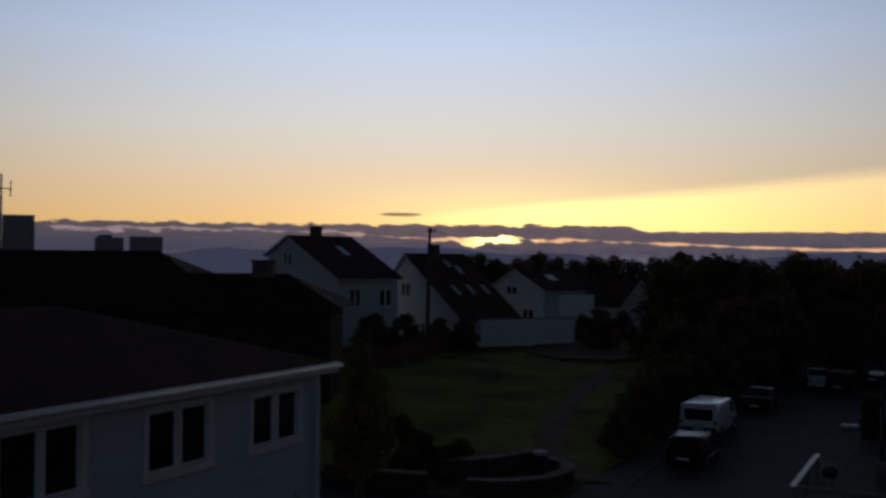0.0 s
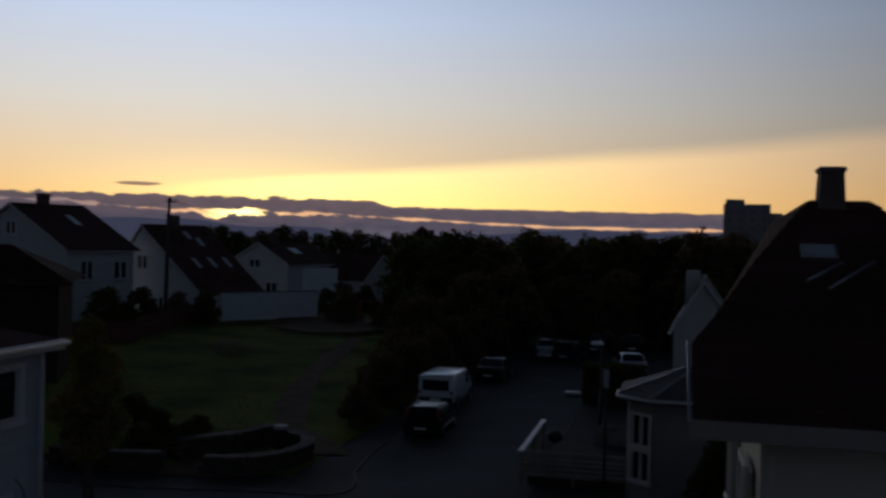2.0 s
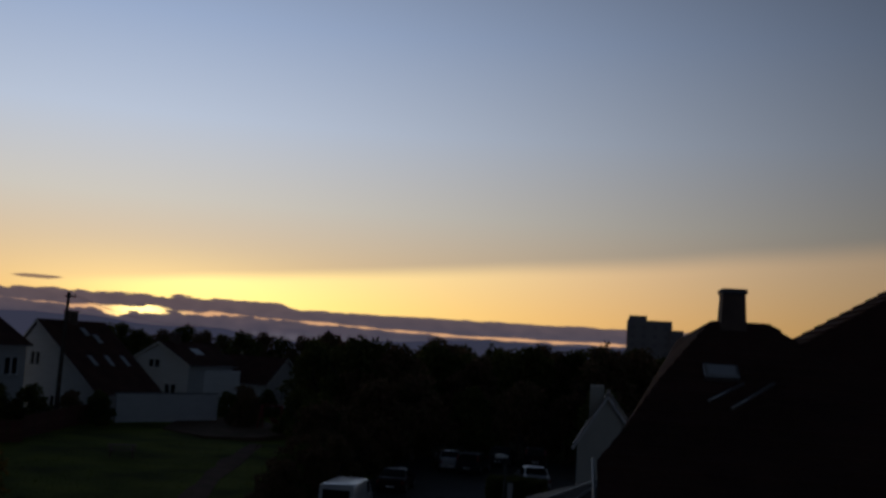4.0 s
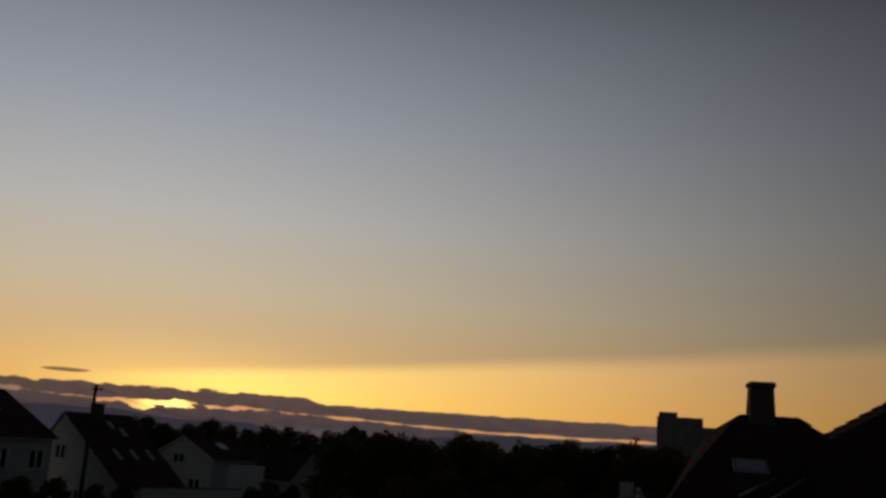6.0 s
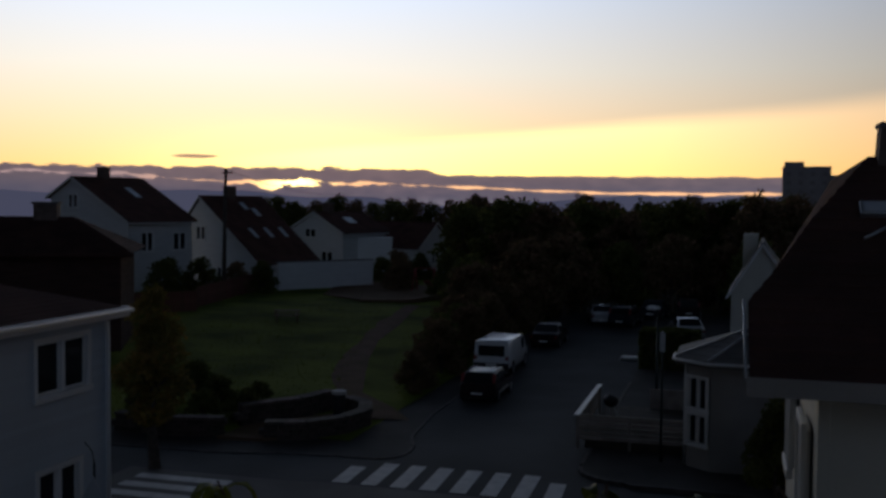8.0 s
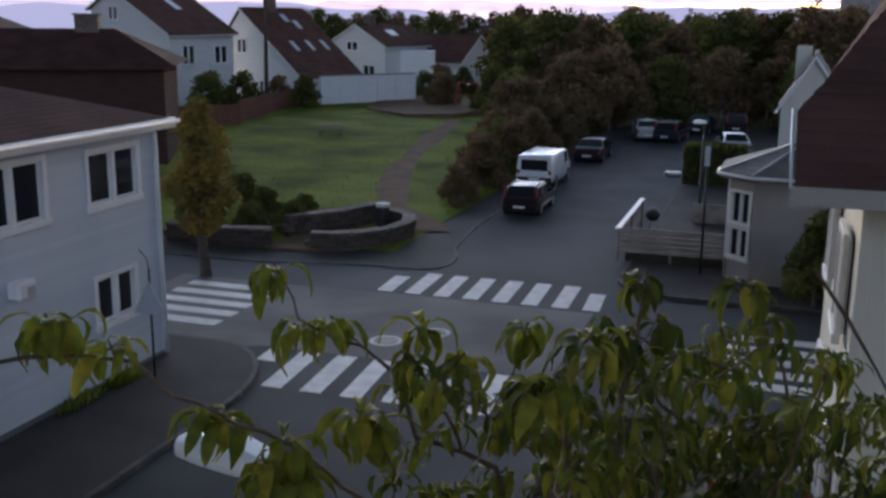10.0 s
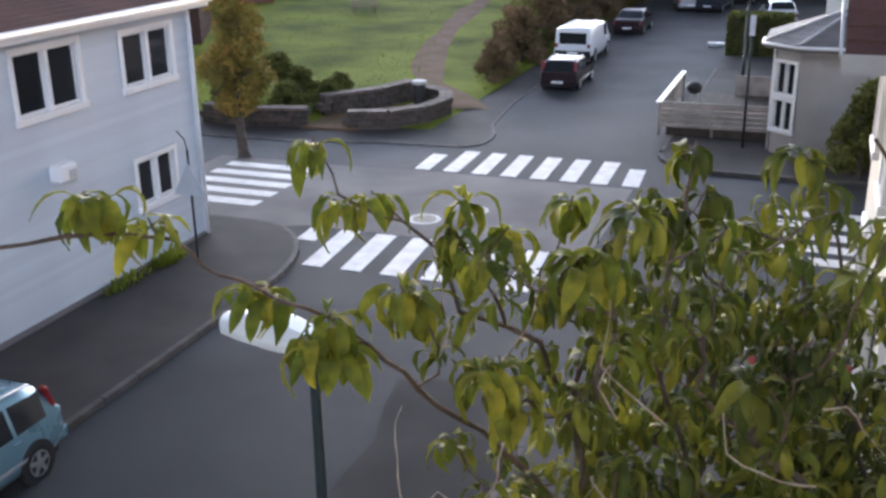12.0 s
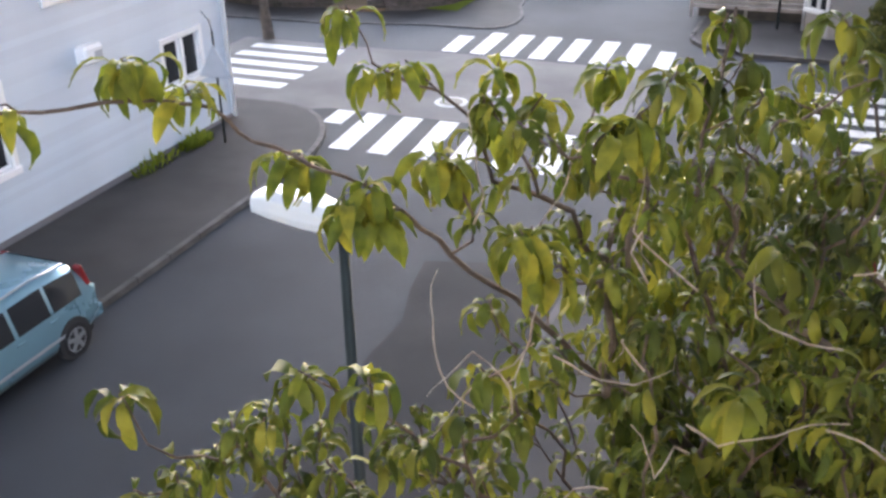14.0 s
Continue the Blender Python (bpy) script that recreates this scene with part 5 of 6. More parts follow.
def street_lamp(u, v, h, reach, label, base_z=0.12, turn=0.0, s=1.0):
    l = thing("street_lamp", at(u, v, base_z, turn), label, "street lamp", "street lamps")
    part("pole", tube(bmesh.new(), [(0, 0, 0), (0, 0, 1.2), (0, 0, 1.22), (0.0, 0, h)], [0.08, 0.08, 0.06, 0.05], 12), BLACK_METAL, l)
    bm = bmesh.new()
    st = [(0.10, 0.07, 0.06, 0.0), (0.02, 0.12, 0.10, 0.0), (-0.3 * reach, 0.15, 0.15, 0.0), (-0.7 * reach, 0.15, 0.15, 0.0), (-0.93 * reach, 0.13, 0.10, 0.0), (-1.0 * reach, 0.09, 0.05, 0.01)]
    rings = []
    for x, w, hh, lo in st:
        sec = [(-w, lo), (w, lo), (w, lo + 0.045), (w * 0.85, lo + 0.045 + hh * 0.45), (w * 0.5, lo + 0.045 + hh * 0.75), (-w * 0.5, lo + 0.045 + hh * 0.75), (-w * 0.85, lo + 0.045 + hh * 0.45), (-w, lo + 0.045)]
        rings.append([bm.verts.new((x, y * s, h + z * s)) for y, z in sec])
    for a, b in zip(rings, rings[1:]):
        for k in range(8):
            f = bm.faces.new((a[k], a[(k + 1) % 8], b[(k + 1) % 8], b[k]))
    bm.faces.new(rings[0])
    bm.faces.new(list(reversed(rings[-1])))
    bmesh.ops.bevel(bm, geom=[e for e in bm.edges], offset=0.008, segments=1, affect="EDGES")
    hd = part("lamp_head", bm, LAMP_WHITE, l, "pale plastic lamp head")
    part("diffuser", boxm(-0.9 * reach, -0.2 * reach, -0.1 * s, 0.1 * s, h - 0.03, h + 0.001, bevel=0.01), CLEAR_LENS, hd)
    part("collar", tube(bmesh.new(), [(0, 0, h - 0.1), (0, 0, h + 0.03)], 0.075, 12), BLACK_METAL, hd)
    return l


street_lamp(7.05, -3.86, 4.80, 1.0, "dark green street lamp with an unlit white head over the street", turn=-14, s=1.45)
street_lamp(46.5, -3.25, 4.0, 0.5, "dark street lamp with a white head by the parking bays", 0.1)

sign = thing("road_sign", at(19.68, -13.79, 0.12), "triangular road sign seen from its grey back on a dark post", "road sign")
part("post", tube(bmesh.new(), [(0, 0, 0), (0, 0, 2.75)], 0.03, 8), BLACK_METAL, sign)
bm = bmesh.new()
prism(bm, [(-0.45, 0), (0.45, 0), (0.0, 0.8)], -0.01, 0.01, m=Matrix.Translation((0, -0.04, 1.65)) @ Matrix.Rotation(math.pi / 2, 4, "X"))
part("plate", bm, SIGN_GREY, sign)
part("bracket", boxm(-0.25, 0.25, -0.03, 0.03, 1.85, 1.9), STEEL, sign)
arm = part("hook", tube(bmesh.new(), [(0.0, 0, 2.75), (-0.05, 0, 3.0), (-0.25, 0, 3.2)], 0.015, 6), BLACK_METAL, sign)

parking = thing("sign_post", at(34.9, -2.25, 0.1), "tall dark post with a narrow grey sign beside the deck", "sign post")
part("post", tube(bmesh.new(), [(0, 0, 0), (0, 0, 4.45)], 0.045, 8), BLACK_METAL, parking)
part("plate", boxm(-0.09, 0.09, -0.06, -0.03, 3.75, 4.4, bevel=0.01), SIGN_GREY, parking)
for z in (3.9, 4.25):
    part("clamp", boxm(-0.07, 0.07, -0.03, 0.06, z, z + 0.05), STEEL, parking)

# wooden deck fence in front of the grey building
deckf = thing("deck_fence", at(0, 0, 0.1), "weathered grey slatted wooden deck railing on a stone base", "deck")
part("base", boxm(-5.0, -0.8, 36.0, 42.5, 0, 0.32, bevel=0.03), STONE, deckf)
for k in range(5):
    part("slat", boxm(-5.25, -1.4, 35.85, 35.89, 0.34 + k * 0.17, 0.47 + k * 0.17, bevel=0.006), DECK_WOOD, deckf)
    part("slat", boxm(-5.29, -5.25, 35.9, 42.0, 0.34 + k * 0.17, 0.47 + k * 0.17, bevel=0.006), DECK_WOOD, deckf)
part("handrail", boxm(-5.36, -5.16, 35.8, 42.2, 1.18, 1.23, bevel=0.01), WHITE, deckf, "pale painted handrail")
part("handrail", boxm(-5.16, -1.4, 35.8, 35.95, 1.18, 1.23, bevel=0.01), DECK_WOOD, deckf)
part("back_panel", boxm(-3.2, -0.8, 42.3, 42.36, 0.3, 1.12, bevel=0.01), DECK_WOOD, deckf)
for (x, y) in ((-5.22, 35.9), (-5.22, 39), (-5.22, 42), (-3.4, 35.93), (-1.5, 35.93)):
    part("post", boxm(x - 0.05, x + 0.05, y - 0.05, y + 0.05, 0.0, 1.2, bevel=0.008), DECK_WOOD, deckf)
grill = thing("barbecue", at(39.6, -4.5, 0.42), "round black kettle barbecue on three legs", "barbecue")
bm = bmesh.new()
bmesh.ops.create_uvsphere(bm, u_segments=18, v_segments=10, radius=0.3, matrix=Matrix.Translation((0, 0, 0.75)) @ Matrix.Diagonal((1, 1, 0.85, 1)))
part("kettle", bm, TRIM_BLACK, grill, smooth=True)
for k in range(3):
    a = k * 2.09
    part("leg", tube(bmesh.new(), [(0.12 * math.cos(a), 0.12 * math.sin(a), 0.6), (0.3 * math.cos(a), 0.3 * math.sin(a), 0)], 0.015, 6), STEEL, grill)
def box_hedge(u, v, w, d, h, label):
    rng = np.random.RandomState(17)
    t = thing("hedge", at(u, v, 0.1), label, "hedge")
    vs, fs = [], []
    for _ in range(9000):
        q = np.array([rng.uniform(-w, w) / 2, rng.uniform(0, d), rng.uniform(0, h)])
        k = rng.randint(4)
        lump = 0.10 * noise.noise((q[0] * 1.5, q[1] * 1.5, q[2] * 1.5 + 3)) + rng.uniform(-0.08, 0.05)
        if k == 0:
            q[1] = -lump
        elif k == 1:
            q[0] = -w / 2 - lump
        elif k == 2:
            q[2] = h + lump
        else:
            q[0] = w / 2 + lump
        a, b = rng.normal(size=3), rng.normal(size=3)
        a, b = a / np.linalg.norm(a) * 0.09, b / np.linalg.norm(b) * 0.05
        i = len(vs)
        vs += [tuple(q - a), tuple(q + b), tuple(q + a), tuple(q - b)]
        fs.append((i, i + 1, i + 2, i + 3))
    me = bpy.data.meshes.new("foliage")
    me.from_pydata(vs, [], fs)
    me.materials.append(CROWN)
    part("foliage", me, None, t)
    part("branch_core", boxm(-w / 2 + 0.15, w / 2 - 0.15, 0.15, d - 0.1, 0, h - 0.2, bevel=0.08), BARK, t)


box_hedge(54.3, -3.2, 3.0, 1.8, 2.0, "clipped dark green box hedge beside the street")
p = W(31.9, 1.35)
tree("climbing_shrub", p.x, p.y, 0.85, 1, "tall bright green shrub against the grey building", "", SHRUB_KINDS, 30, 1.25, z=0.1, cat="shrub")
slab = tagged(part("marker_stone", boxm(-0.45, 0.45, -0.25, 0.25, 0.0, 0.22, bevel=0.06), LAMP_WHITE, m=at(57.8, -5.6)), "low white painted marker stone at the road edge", "marker stone")

# weeds at the foot of the house wall
def weeds(name, u, v, n, w, label):
    rng = np.random.RandomState(int(u * 10))
    t = thing(name, at(u, v, 0.12), label, "weeds", "wall weeds")
    vs, fs = [], []
    for _ in range(n):
        a, r = rng.rand() * 6.28, rng.rand() ** 0.5
        x, y = 0.22 * r * math.cos(a) * 1.2, w * r * math.sin(a)
        h = (0.12 + 0.34 * rng.rand() ** 2) * (1.1 - r * 0.6)
        b = rng.rand() * 6.28
        dx, dy = 0.12 * math.cos(b), 0.12 * math.sin(b)
        i = len(vs)
        s = 0.035
        vs += [(x, y, 0), (x + dx * 0.5 - s * math.sin(b), y + dy * 0.5 + s * math.cos(b), h * 0.7), (x + dx, y + dy, h), (x + dx * 0.5 + s * math.sin(b), y + dy * 0.5 - s * math.cos(b), h * 0.6)]
        fs.append((i, i + 1, i + 2, i + 3))
    me = bpy.data.meshes.new("leaves")
    me.from_pydata(vs, [], fs)
    me.materials.append(BLADES)
    part("leaves", me, None, t)


weeds("weed_clump", 19.3, -14.4, 260, 0.6, "green weeds growing along the foot of the wall")
weeds("weed_clump", 17.7, -14.42, 90, 0.8, "low green weeds along the foot of the wall")


# ---- cars ----
def car(m, L_, Wd, H, paint, label, style="hatch", group="parked cars", plate=True, name="car"):
    c = thing(name, m, label, "car" if style != "van" else "van", group)
    if style == "van":
        st = [(0.0, 0.97, 0.97), (0.03, 1.0, 1.0), (0.5, 1.0, 1.0), (0.70, 0.985, 1.0), (0.76, 0.95, 1.0), (0.88, 0.60, 0.98), (0.96, 0.52, 0.95), (1.0, 0.40, 0.86)]
        belt, rear_top, front_glass, side = 0.52, (0.0, 0.0), (0.765, 0.878), [(0.62, 0.74)]
    elif style == "saloon":
        st = [(0.0, 0.60, 0.86), (0.02, 0.66, 0.93), (0.13, 0.68, 0.98), (0.17, 0.70, 1.0), (0.30, 0.97, 1.0), (0.45, 1.0, 1.0), (0.57, 0.97, 1.0), (0.72, 0.67, 1.0), (0.94, 0.56, 0.96), (1.0, 0.42, 0.86)]
        belt, rear_top, front_glass, side = 0.62, (0.175, 0.295), (0.58, 0.71), [(0.27, 0.43), (0.45, 0.61)]
    else:
        st = [(0.0, 0.62, 0.88), (0.015, 0.64, 0.94), (0.03, 0.66, 0.97), (0.10, 0.96, 0.98), (0.30, 1.0, 1.0), (0.50, 0.99, 1.0), (0.58, 0.96, 1.0), (0.74, 0.66, 1.0), (0.95, 0.56, 0.95), (1.0, 0.40, 0.86)]
        belt, rear_top, front_glass, side = 0.60, (0.032, 0.098), (0.59, 0.73), [(0.10, 0.26), (0.28, 0.45), (0.47, 0.64)]

    def interp(y):
        for (a, ta, wa), (b, tb, wb) in zip(st, st[1:]):
            if a <= y <= b:
                f = (y - a) / (b - a)
                return ta + (tb - ta) * f, wa + (wb - wa) * f
        return st[-1][1], st[-1][2]

    def section(y):
        t, w = interp(y)
        hw = Wd / 2 * w
        zb = belt * H if t > belt else t * H * 0.97
        rise = max(0.0, (t - belt) / (1 - belt))
        hr = hw * (1 - (0.20 if style != "van" else 0.09) * rise)
        zt = t * H
        low = 0.17 * H if 0.04 < y < 0.96 else 0.24 * H
        return [(hw * 0.92, low), (hw, low + 0.08 * H), (hw * 1.005, 0.42 * H if t > 0.5 else zb * 0.8), (hw * 0.985, zb), (hr, max(zb + 0.01, zt - 0.045 * H)), (hr * 0.86, max(zb + 0.015, zt - 0.008))]

    bm = bmesh.new()
    ys = sorted({s[0] for s in st} | {0.2, 0.4, 0.65, 0.82})
    rings = []
    for y in ys:
        sec = section(y)
        full = [(-x, z) for x, z in sec] + [(x, z) for x, z in reversed(sec)]
        rings.append([bm.verts.new((x, (y - 0.5) * L_, z)) for x, z in full])
    n = len(rings[0])
    for a, b in zip(rings, rings[1:]):
        for k in range(n):
            f = bm.faces.new((a[k], a[(k + 1) % n], b[(k + 1) % n], b[k]))
            f.smooth = True
    bm.faces.new(rings[0])
    bm.faces.new(list(reversed(rings[-1])))
    body = part("body", bm, paint, c)

    def side_pt(y, s, sg):
        sec = section(y)
        (x0, z0), (x1, z1) = sec[3], sec[4]
        return Vector((sg * (x0 + (x1 - x0) * s + 0.006), (y - 0.5) * L_, z0 + (z1 - z0) * s))

    for (y0, y1) in side:
        for sg in (-1, 1):
            bm = bmesh.new()
            n = 4
            lo, hi = [], []
            for i in range(n + 1):
                y = y0 + (y1 - y0) * i / n
                lo.append(bm.verts.new(side_pt(y, 0.06, sg)))
                hi.append(bm.verts.new(side_pt(y, 0.90, sg)))
            for i in range(n):
                bm.faces.new((lo[i], lo[i + 1], hi[i + 1], hi[i]))
            g = bmesh.ops.extrude_face_region(bm, geom=bm.faces[:])
            bmesh.ops.translate(bm, vec=(sg * 0.006, 0, 0), verts=[v for v in g["geom"] if isinstance(v, bmesh.types.BMVert)])
            part("side_window", bm, GLASS, c)

    def end_glass(y0, y1, name, ofs):
        bm = bmesh.new()
        q = []
        for y in (y0, y1):
            sec = section(y)
            t, _ = interp(y)
            wdt = sec[5][0] * (1.02 if y == y1 or y == y0 else 1)
            q.append((wdt, (y - 0.5) * L_, t * H))
        (w0, a0, z0), (w1, a1, z1) = q
        zz0, zz1 = z0 + 0.012, z1 + 0.012
        vs = [(-w0, a0 + ofs, zz0), (w0, a0 + ofs, zz0), (w1, a1 + ofs, zz1), (-w1, a1 + ofs, zz1)]
        solid(bm, vs + [(x, y, z - 0.02) for x, y, z in vs], [(0, 1, 2, 3), (7, 6, 5, 4), (0, 4, 5, 1), (1, 5, 6, 2), (2, 6, 7, 3), (3, 7, 4, 0)])
        part(name, bm, GLASS, c)

    end_glass(front_glass[0], front_glass[1], "windscreen", 0.01)
    if style == "van":
        part("rear_window", boxm(-Wd * 0.36, Wd * 0.36, -L_ / 2 - 0.012, -L_ / 2 + 0.02, 0.56 * H, 0.86 * H, bevel=0.008), GLASS, c)
    else:
        end_glass(rear_top[0], rear_top[1], "rear_window", -0.01)
    # wheels
    r = 0.31 if style != "van" else 0.33
    wm = bmesh.new()
    bmesh.ops.create_cone(wm, cap_ends=True, segments=24, radius1=r, radius2=r, depth=0.2, matrix=Matrix.Rotation(math.pi / 2, 4, "Y"))
    bmesh.ops.bevel(wm, geom=[e for e in wm.edges if len(e.link_faces) == 2 and abs(e.verts[0].co.x - e.verts[1].co.x) < 1e-4], offset=0.03, segments=2, affect="EDGES")
    tyre_me = mesh_of("tyre", wm, TYRE)
    rmb = bmesh.new()
    bmesh.ops.create_cone(rmb, cap_ends=True, segments=24, radius1=r * 0.66, radius2=r * 0.66, depth=0.204, matrix=Matrix.Rotation(math.pi / 2, 4, "Y"))
    rim_me = mesh_of("rim", rmb, TRIM_BLACK)
    sp = bmesh.new()
    for k in range(5):
        for sg in (-1, 1):
            box(sp, sg * 0.108 - 0.012, sg * 0.108 + 0.012, -0.035, 0.035, 0.02, r * 0.66, m=Matrix.Rotation(k * 2 * math.pi / 5, 4, "X"))
    for sg in (-1, 1):
        bmesh.ops.create_cone(sp, cap_ends=True, segments=12, radius1=0.07, radius2=0.05, depth=0.03, matrix=Matrix.Translation((sg * 0.115, 0, 0)) @ Matrix.Rotation(math.pi / 2, 4, "Y"))
        for k in range(24):
            a0, a1 = k * math.pi / 12, (k + 1) * math.pi / 12
            q = []
            for rr in (r * 0.60, r * 0.68):
                for a in (a0, a1):
                    q.append((sg * 0.112, rr * math.cos(a), rr * math.sin(a)))
            sp.faces.new([sp.verts.new(q[i]) for i in (0, 1, 3, 2)])
    spoke_me = mesh_of("spokes", sp, STEEL)
    arch = bmesh.new()
    bmesh.ops.create_cone(arch, cap_ends=True, segments=24, radius1=r * 1.17, radius2=r * 1.17, depth=0.1, matrix=Matrix.Rotation(math.pi / 2, 4, "Y"))
    arch_me = mesh_of("wheel_arch", arch, TRIM_BLACK)
    for y in (0.185, 0.80):
        for sg in (-1, 1):
            w = part("wheel", tyre_me, None, c, m=Matrix.Translation((sg * (Wd / 2 - 0.085), (y - 0.5) * L_, r)))
            part("rim", rim_me, None, w)
            part("spokes", spoke_me, None, w)
            part("wheel_arch", arch_me, None, c, m=Matrix.Translation((sg * (Wd / 2 - 0.042), (y - 0.5) * L_, r + 0.02)))
    # lights, bumper, mirrors, roof rails, doors' seams
    for sg in (-1, 1):
        x = sg * Wd / 2 * 0.86
        if style == "hatch":
            part("tail_light", boxm(x - 0.07, x + 0.07, -0.035, 0.05, 0, 0.42, bevel=0.02, m=Matrix.Translation((0, -L_ / 2 + 0.16, 0.66 * H)) @ Matrix.Rotation(-0.33, 4, "X")), RED_LENS, c)
        else:
            part("tail_light", boxm(x - 0.1, x + 0.08, -L_ / 2 - 0.012, -L_ / 2 + 0.08, 0.46 * H, 0.57 * H, bevel=0.02), RED_LENS, c)
        part("headlight", boxm(x - 0.15, x + 0.05, L_ / 2 - 0.2, L_ / 2 - 0.03, 0.40 * H, 0.47 * H, bevel=0.02), CLEAR_LENS, c)
        part("mirror", boxm(sg * (Wd / 2 + 0.02) - 0.1, sg * (Wd / 2 + 0.02) + 0.1, 0.15 * L_, 0.15 * L_ + 0.09, belt * H + 0.02, belt * H + 0.15, bevel=0.03), paint, c)
        if style == "hatch":
            part("roof_rail", tube(bmesh.new(), [(sg * Wd * 0.36, (y - 0.5) * L_, (z * H) + 0.025) for y, z in ((0.12, 0.965), (0.3, 1.0), (0.5, 0.985), (0.57, 0.955))], 0.02, 6), STEEL, c)
            part("trim_strip", boxm(sg * Wd / 2 * 1.0 - 0.012, sg * Wd / 2 * 1.0 + 0.012, -0.28 * L_, 0.26 * L_, 0.30 * H, 0.34 * H, bevel=0.006), SILVER_CAR, c)
        for y in ((0.455, 0.275) if style == "hatch" else (0.44,)):
            part("door_handle", boxm(sg * Wd / 2 - 0.012, sg * Wd / 2 + 0.02, (y - 0.5) * L_ - 0.1, (y - 0.5) * L_ + 0.06, 0.53 * H, 0.555 * H, bevel=0.006), paint, c)
    part("bumper", boxm(-Wd * 0.47, Wd * 0.47, -L_ / 2 - 0.06, -L_ / 2 + 0.15, 0.23 * H, 0.38 * H, bevel=0.04), paint if style != "van" else TRIM_BLACK, c)
    part("number_plate", boxm(-0.26, 0.26, -L_ / 2 - 0.075, -L_ / 2 - 0.055, 0.29 * H, 0.36 * H), WHITE, c)
    part("underbody", boxm(-Wd * 0.42, Wd * 0.42, -L_ * 0.46, L_ * 0.46, 0.12 * H, 0.24 * H), TRIM_BLACK, c)
    return c


car(at(10.62 + (0.185 - 0.5) * 4.02 * -1 - 2.52, -11.62, 0.0, 180 + 0), 4.02, 1.72, 1.53, BLUE_PAINT, "light blue compact estate car parked half on the pavement")
car(at(45.0, -10.75, 0.0), 3.9, 1.66, 1.34, DARK_CAR, "dark red hatchback car parked at the roadside")
car(at(52.2, -11.7, 0.04), 4.9, 1.9, 1.83, WHITE_CAR, "white panel van parked behind a dark car", "van", name="van")
car(at(62.9, -11.05, 0.0), 4.4, 1.72, 1.36, DARK_CAR, "dark saloon car with a pale roof glint parked at the kerb", "saloon")
car(at(75.0, -9.4, 0.0, 12), 4.3, 1.7, 1.45, SILVER_CAR, "silver car parked at the end of the street", "saloon")
car(at(74.6, -7.5, 0.0, -8), 4.3, 1.7, 1.45, NAVY_CAR, "dark blue car parked at the end of the street")
car(at(67.6, -2.9, 0.1, 12), 4.3, 1.7, 1.45, SILVER_CAR, "grey car parked beyond the hedge", "saloon")
car(at(80.4, -5.9, 0.0, -6), 4.3, 1.7, 1.45, NAVY_CAR, "dark car parked in the row at the street end", "saloon")
car(at(81.0, -3.4, 0.1, 4), 4.3, 1.7, 1.45, DARK_CAR, "dark red car parked in the row at the street end")
car(at(42.5, 0.6, 0.1, 20), 4.2, 1.7, 1.45, WHITE_CAR, "white car parked beside the wooden deck")
car(at(17.4, 0.1, 0.12, 2), 4.2, 1.7, 1.48, NAVY_CAR, "dark blue car parked behind the cherry tree")


# ---- the cherry tree before the camera ----
def leaf_mesh(name, length, width, start, curl, fold, mat):
    """One pointed leaf from the origin along +x, arching down; folded along its midrib."""
    bm = bmesh.new()
    n = 6
    a, p = radians(start), Vector((0.012, 0, 0))
    rows = []
    prof = (0.10, 0.58, 0.90, 1.0, 0.84, 0.48, 0.02)
    for i in range(n + 1):
        w = width / 2 * prof[i]
        up = Vector((-math.sin(a), 0, math.cos(a)))
        rip = 0.05 * width * (1 if i % 2 else -1)
        rows.append([bm.verts.new(p + Vector((0, -w, 0)) * math.cos(fold) + up * (w * math.sin(fold) + rip)), bm.verts.new(p),
                     bm.verts.new(p + Vector((0, w, 0)) * math.cos(fold) + up * (w * math.sin(fold) - rip))])
        p = p + Vector((math.cos(a), 0, math.sin(a))) * (length / n)
        a -= radians(curl) * (0.30, 0.28, 0.2, 0.12, 0.06, 0.04, 0)[i]
    for q, r in zip(rows, rows[1:]):
        for k in range(2):
            f = bm.faces.new((q[k], q[k + 1], r[k + 1], r[k]))
            f.smooth = True
    me = bpy.data.meshes.new(name)
    bm.to_mesh(me)
    bm.free()
    me.materials.append(mat)
    return me


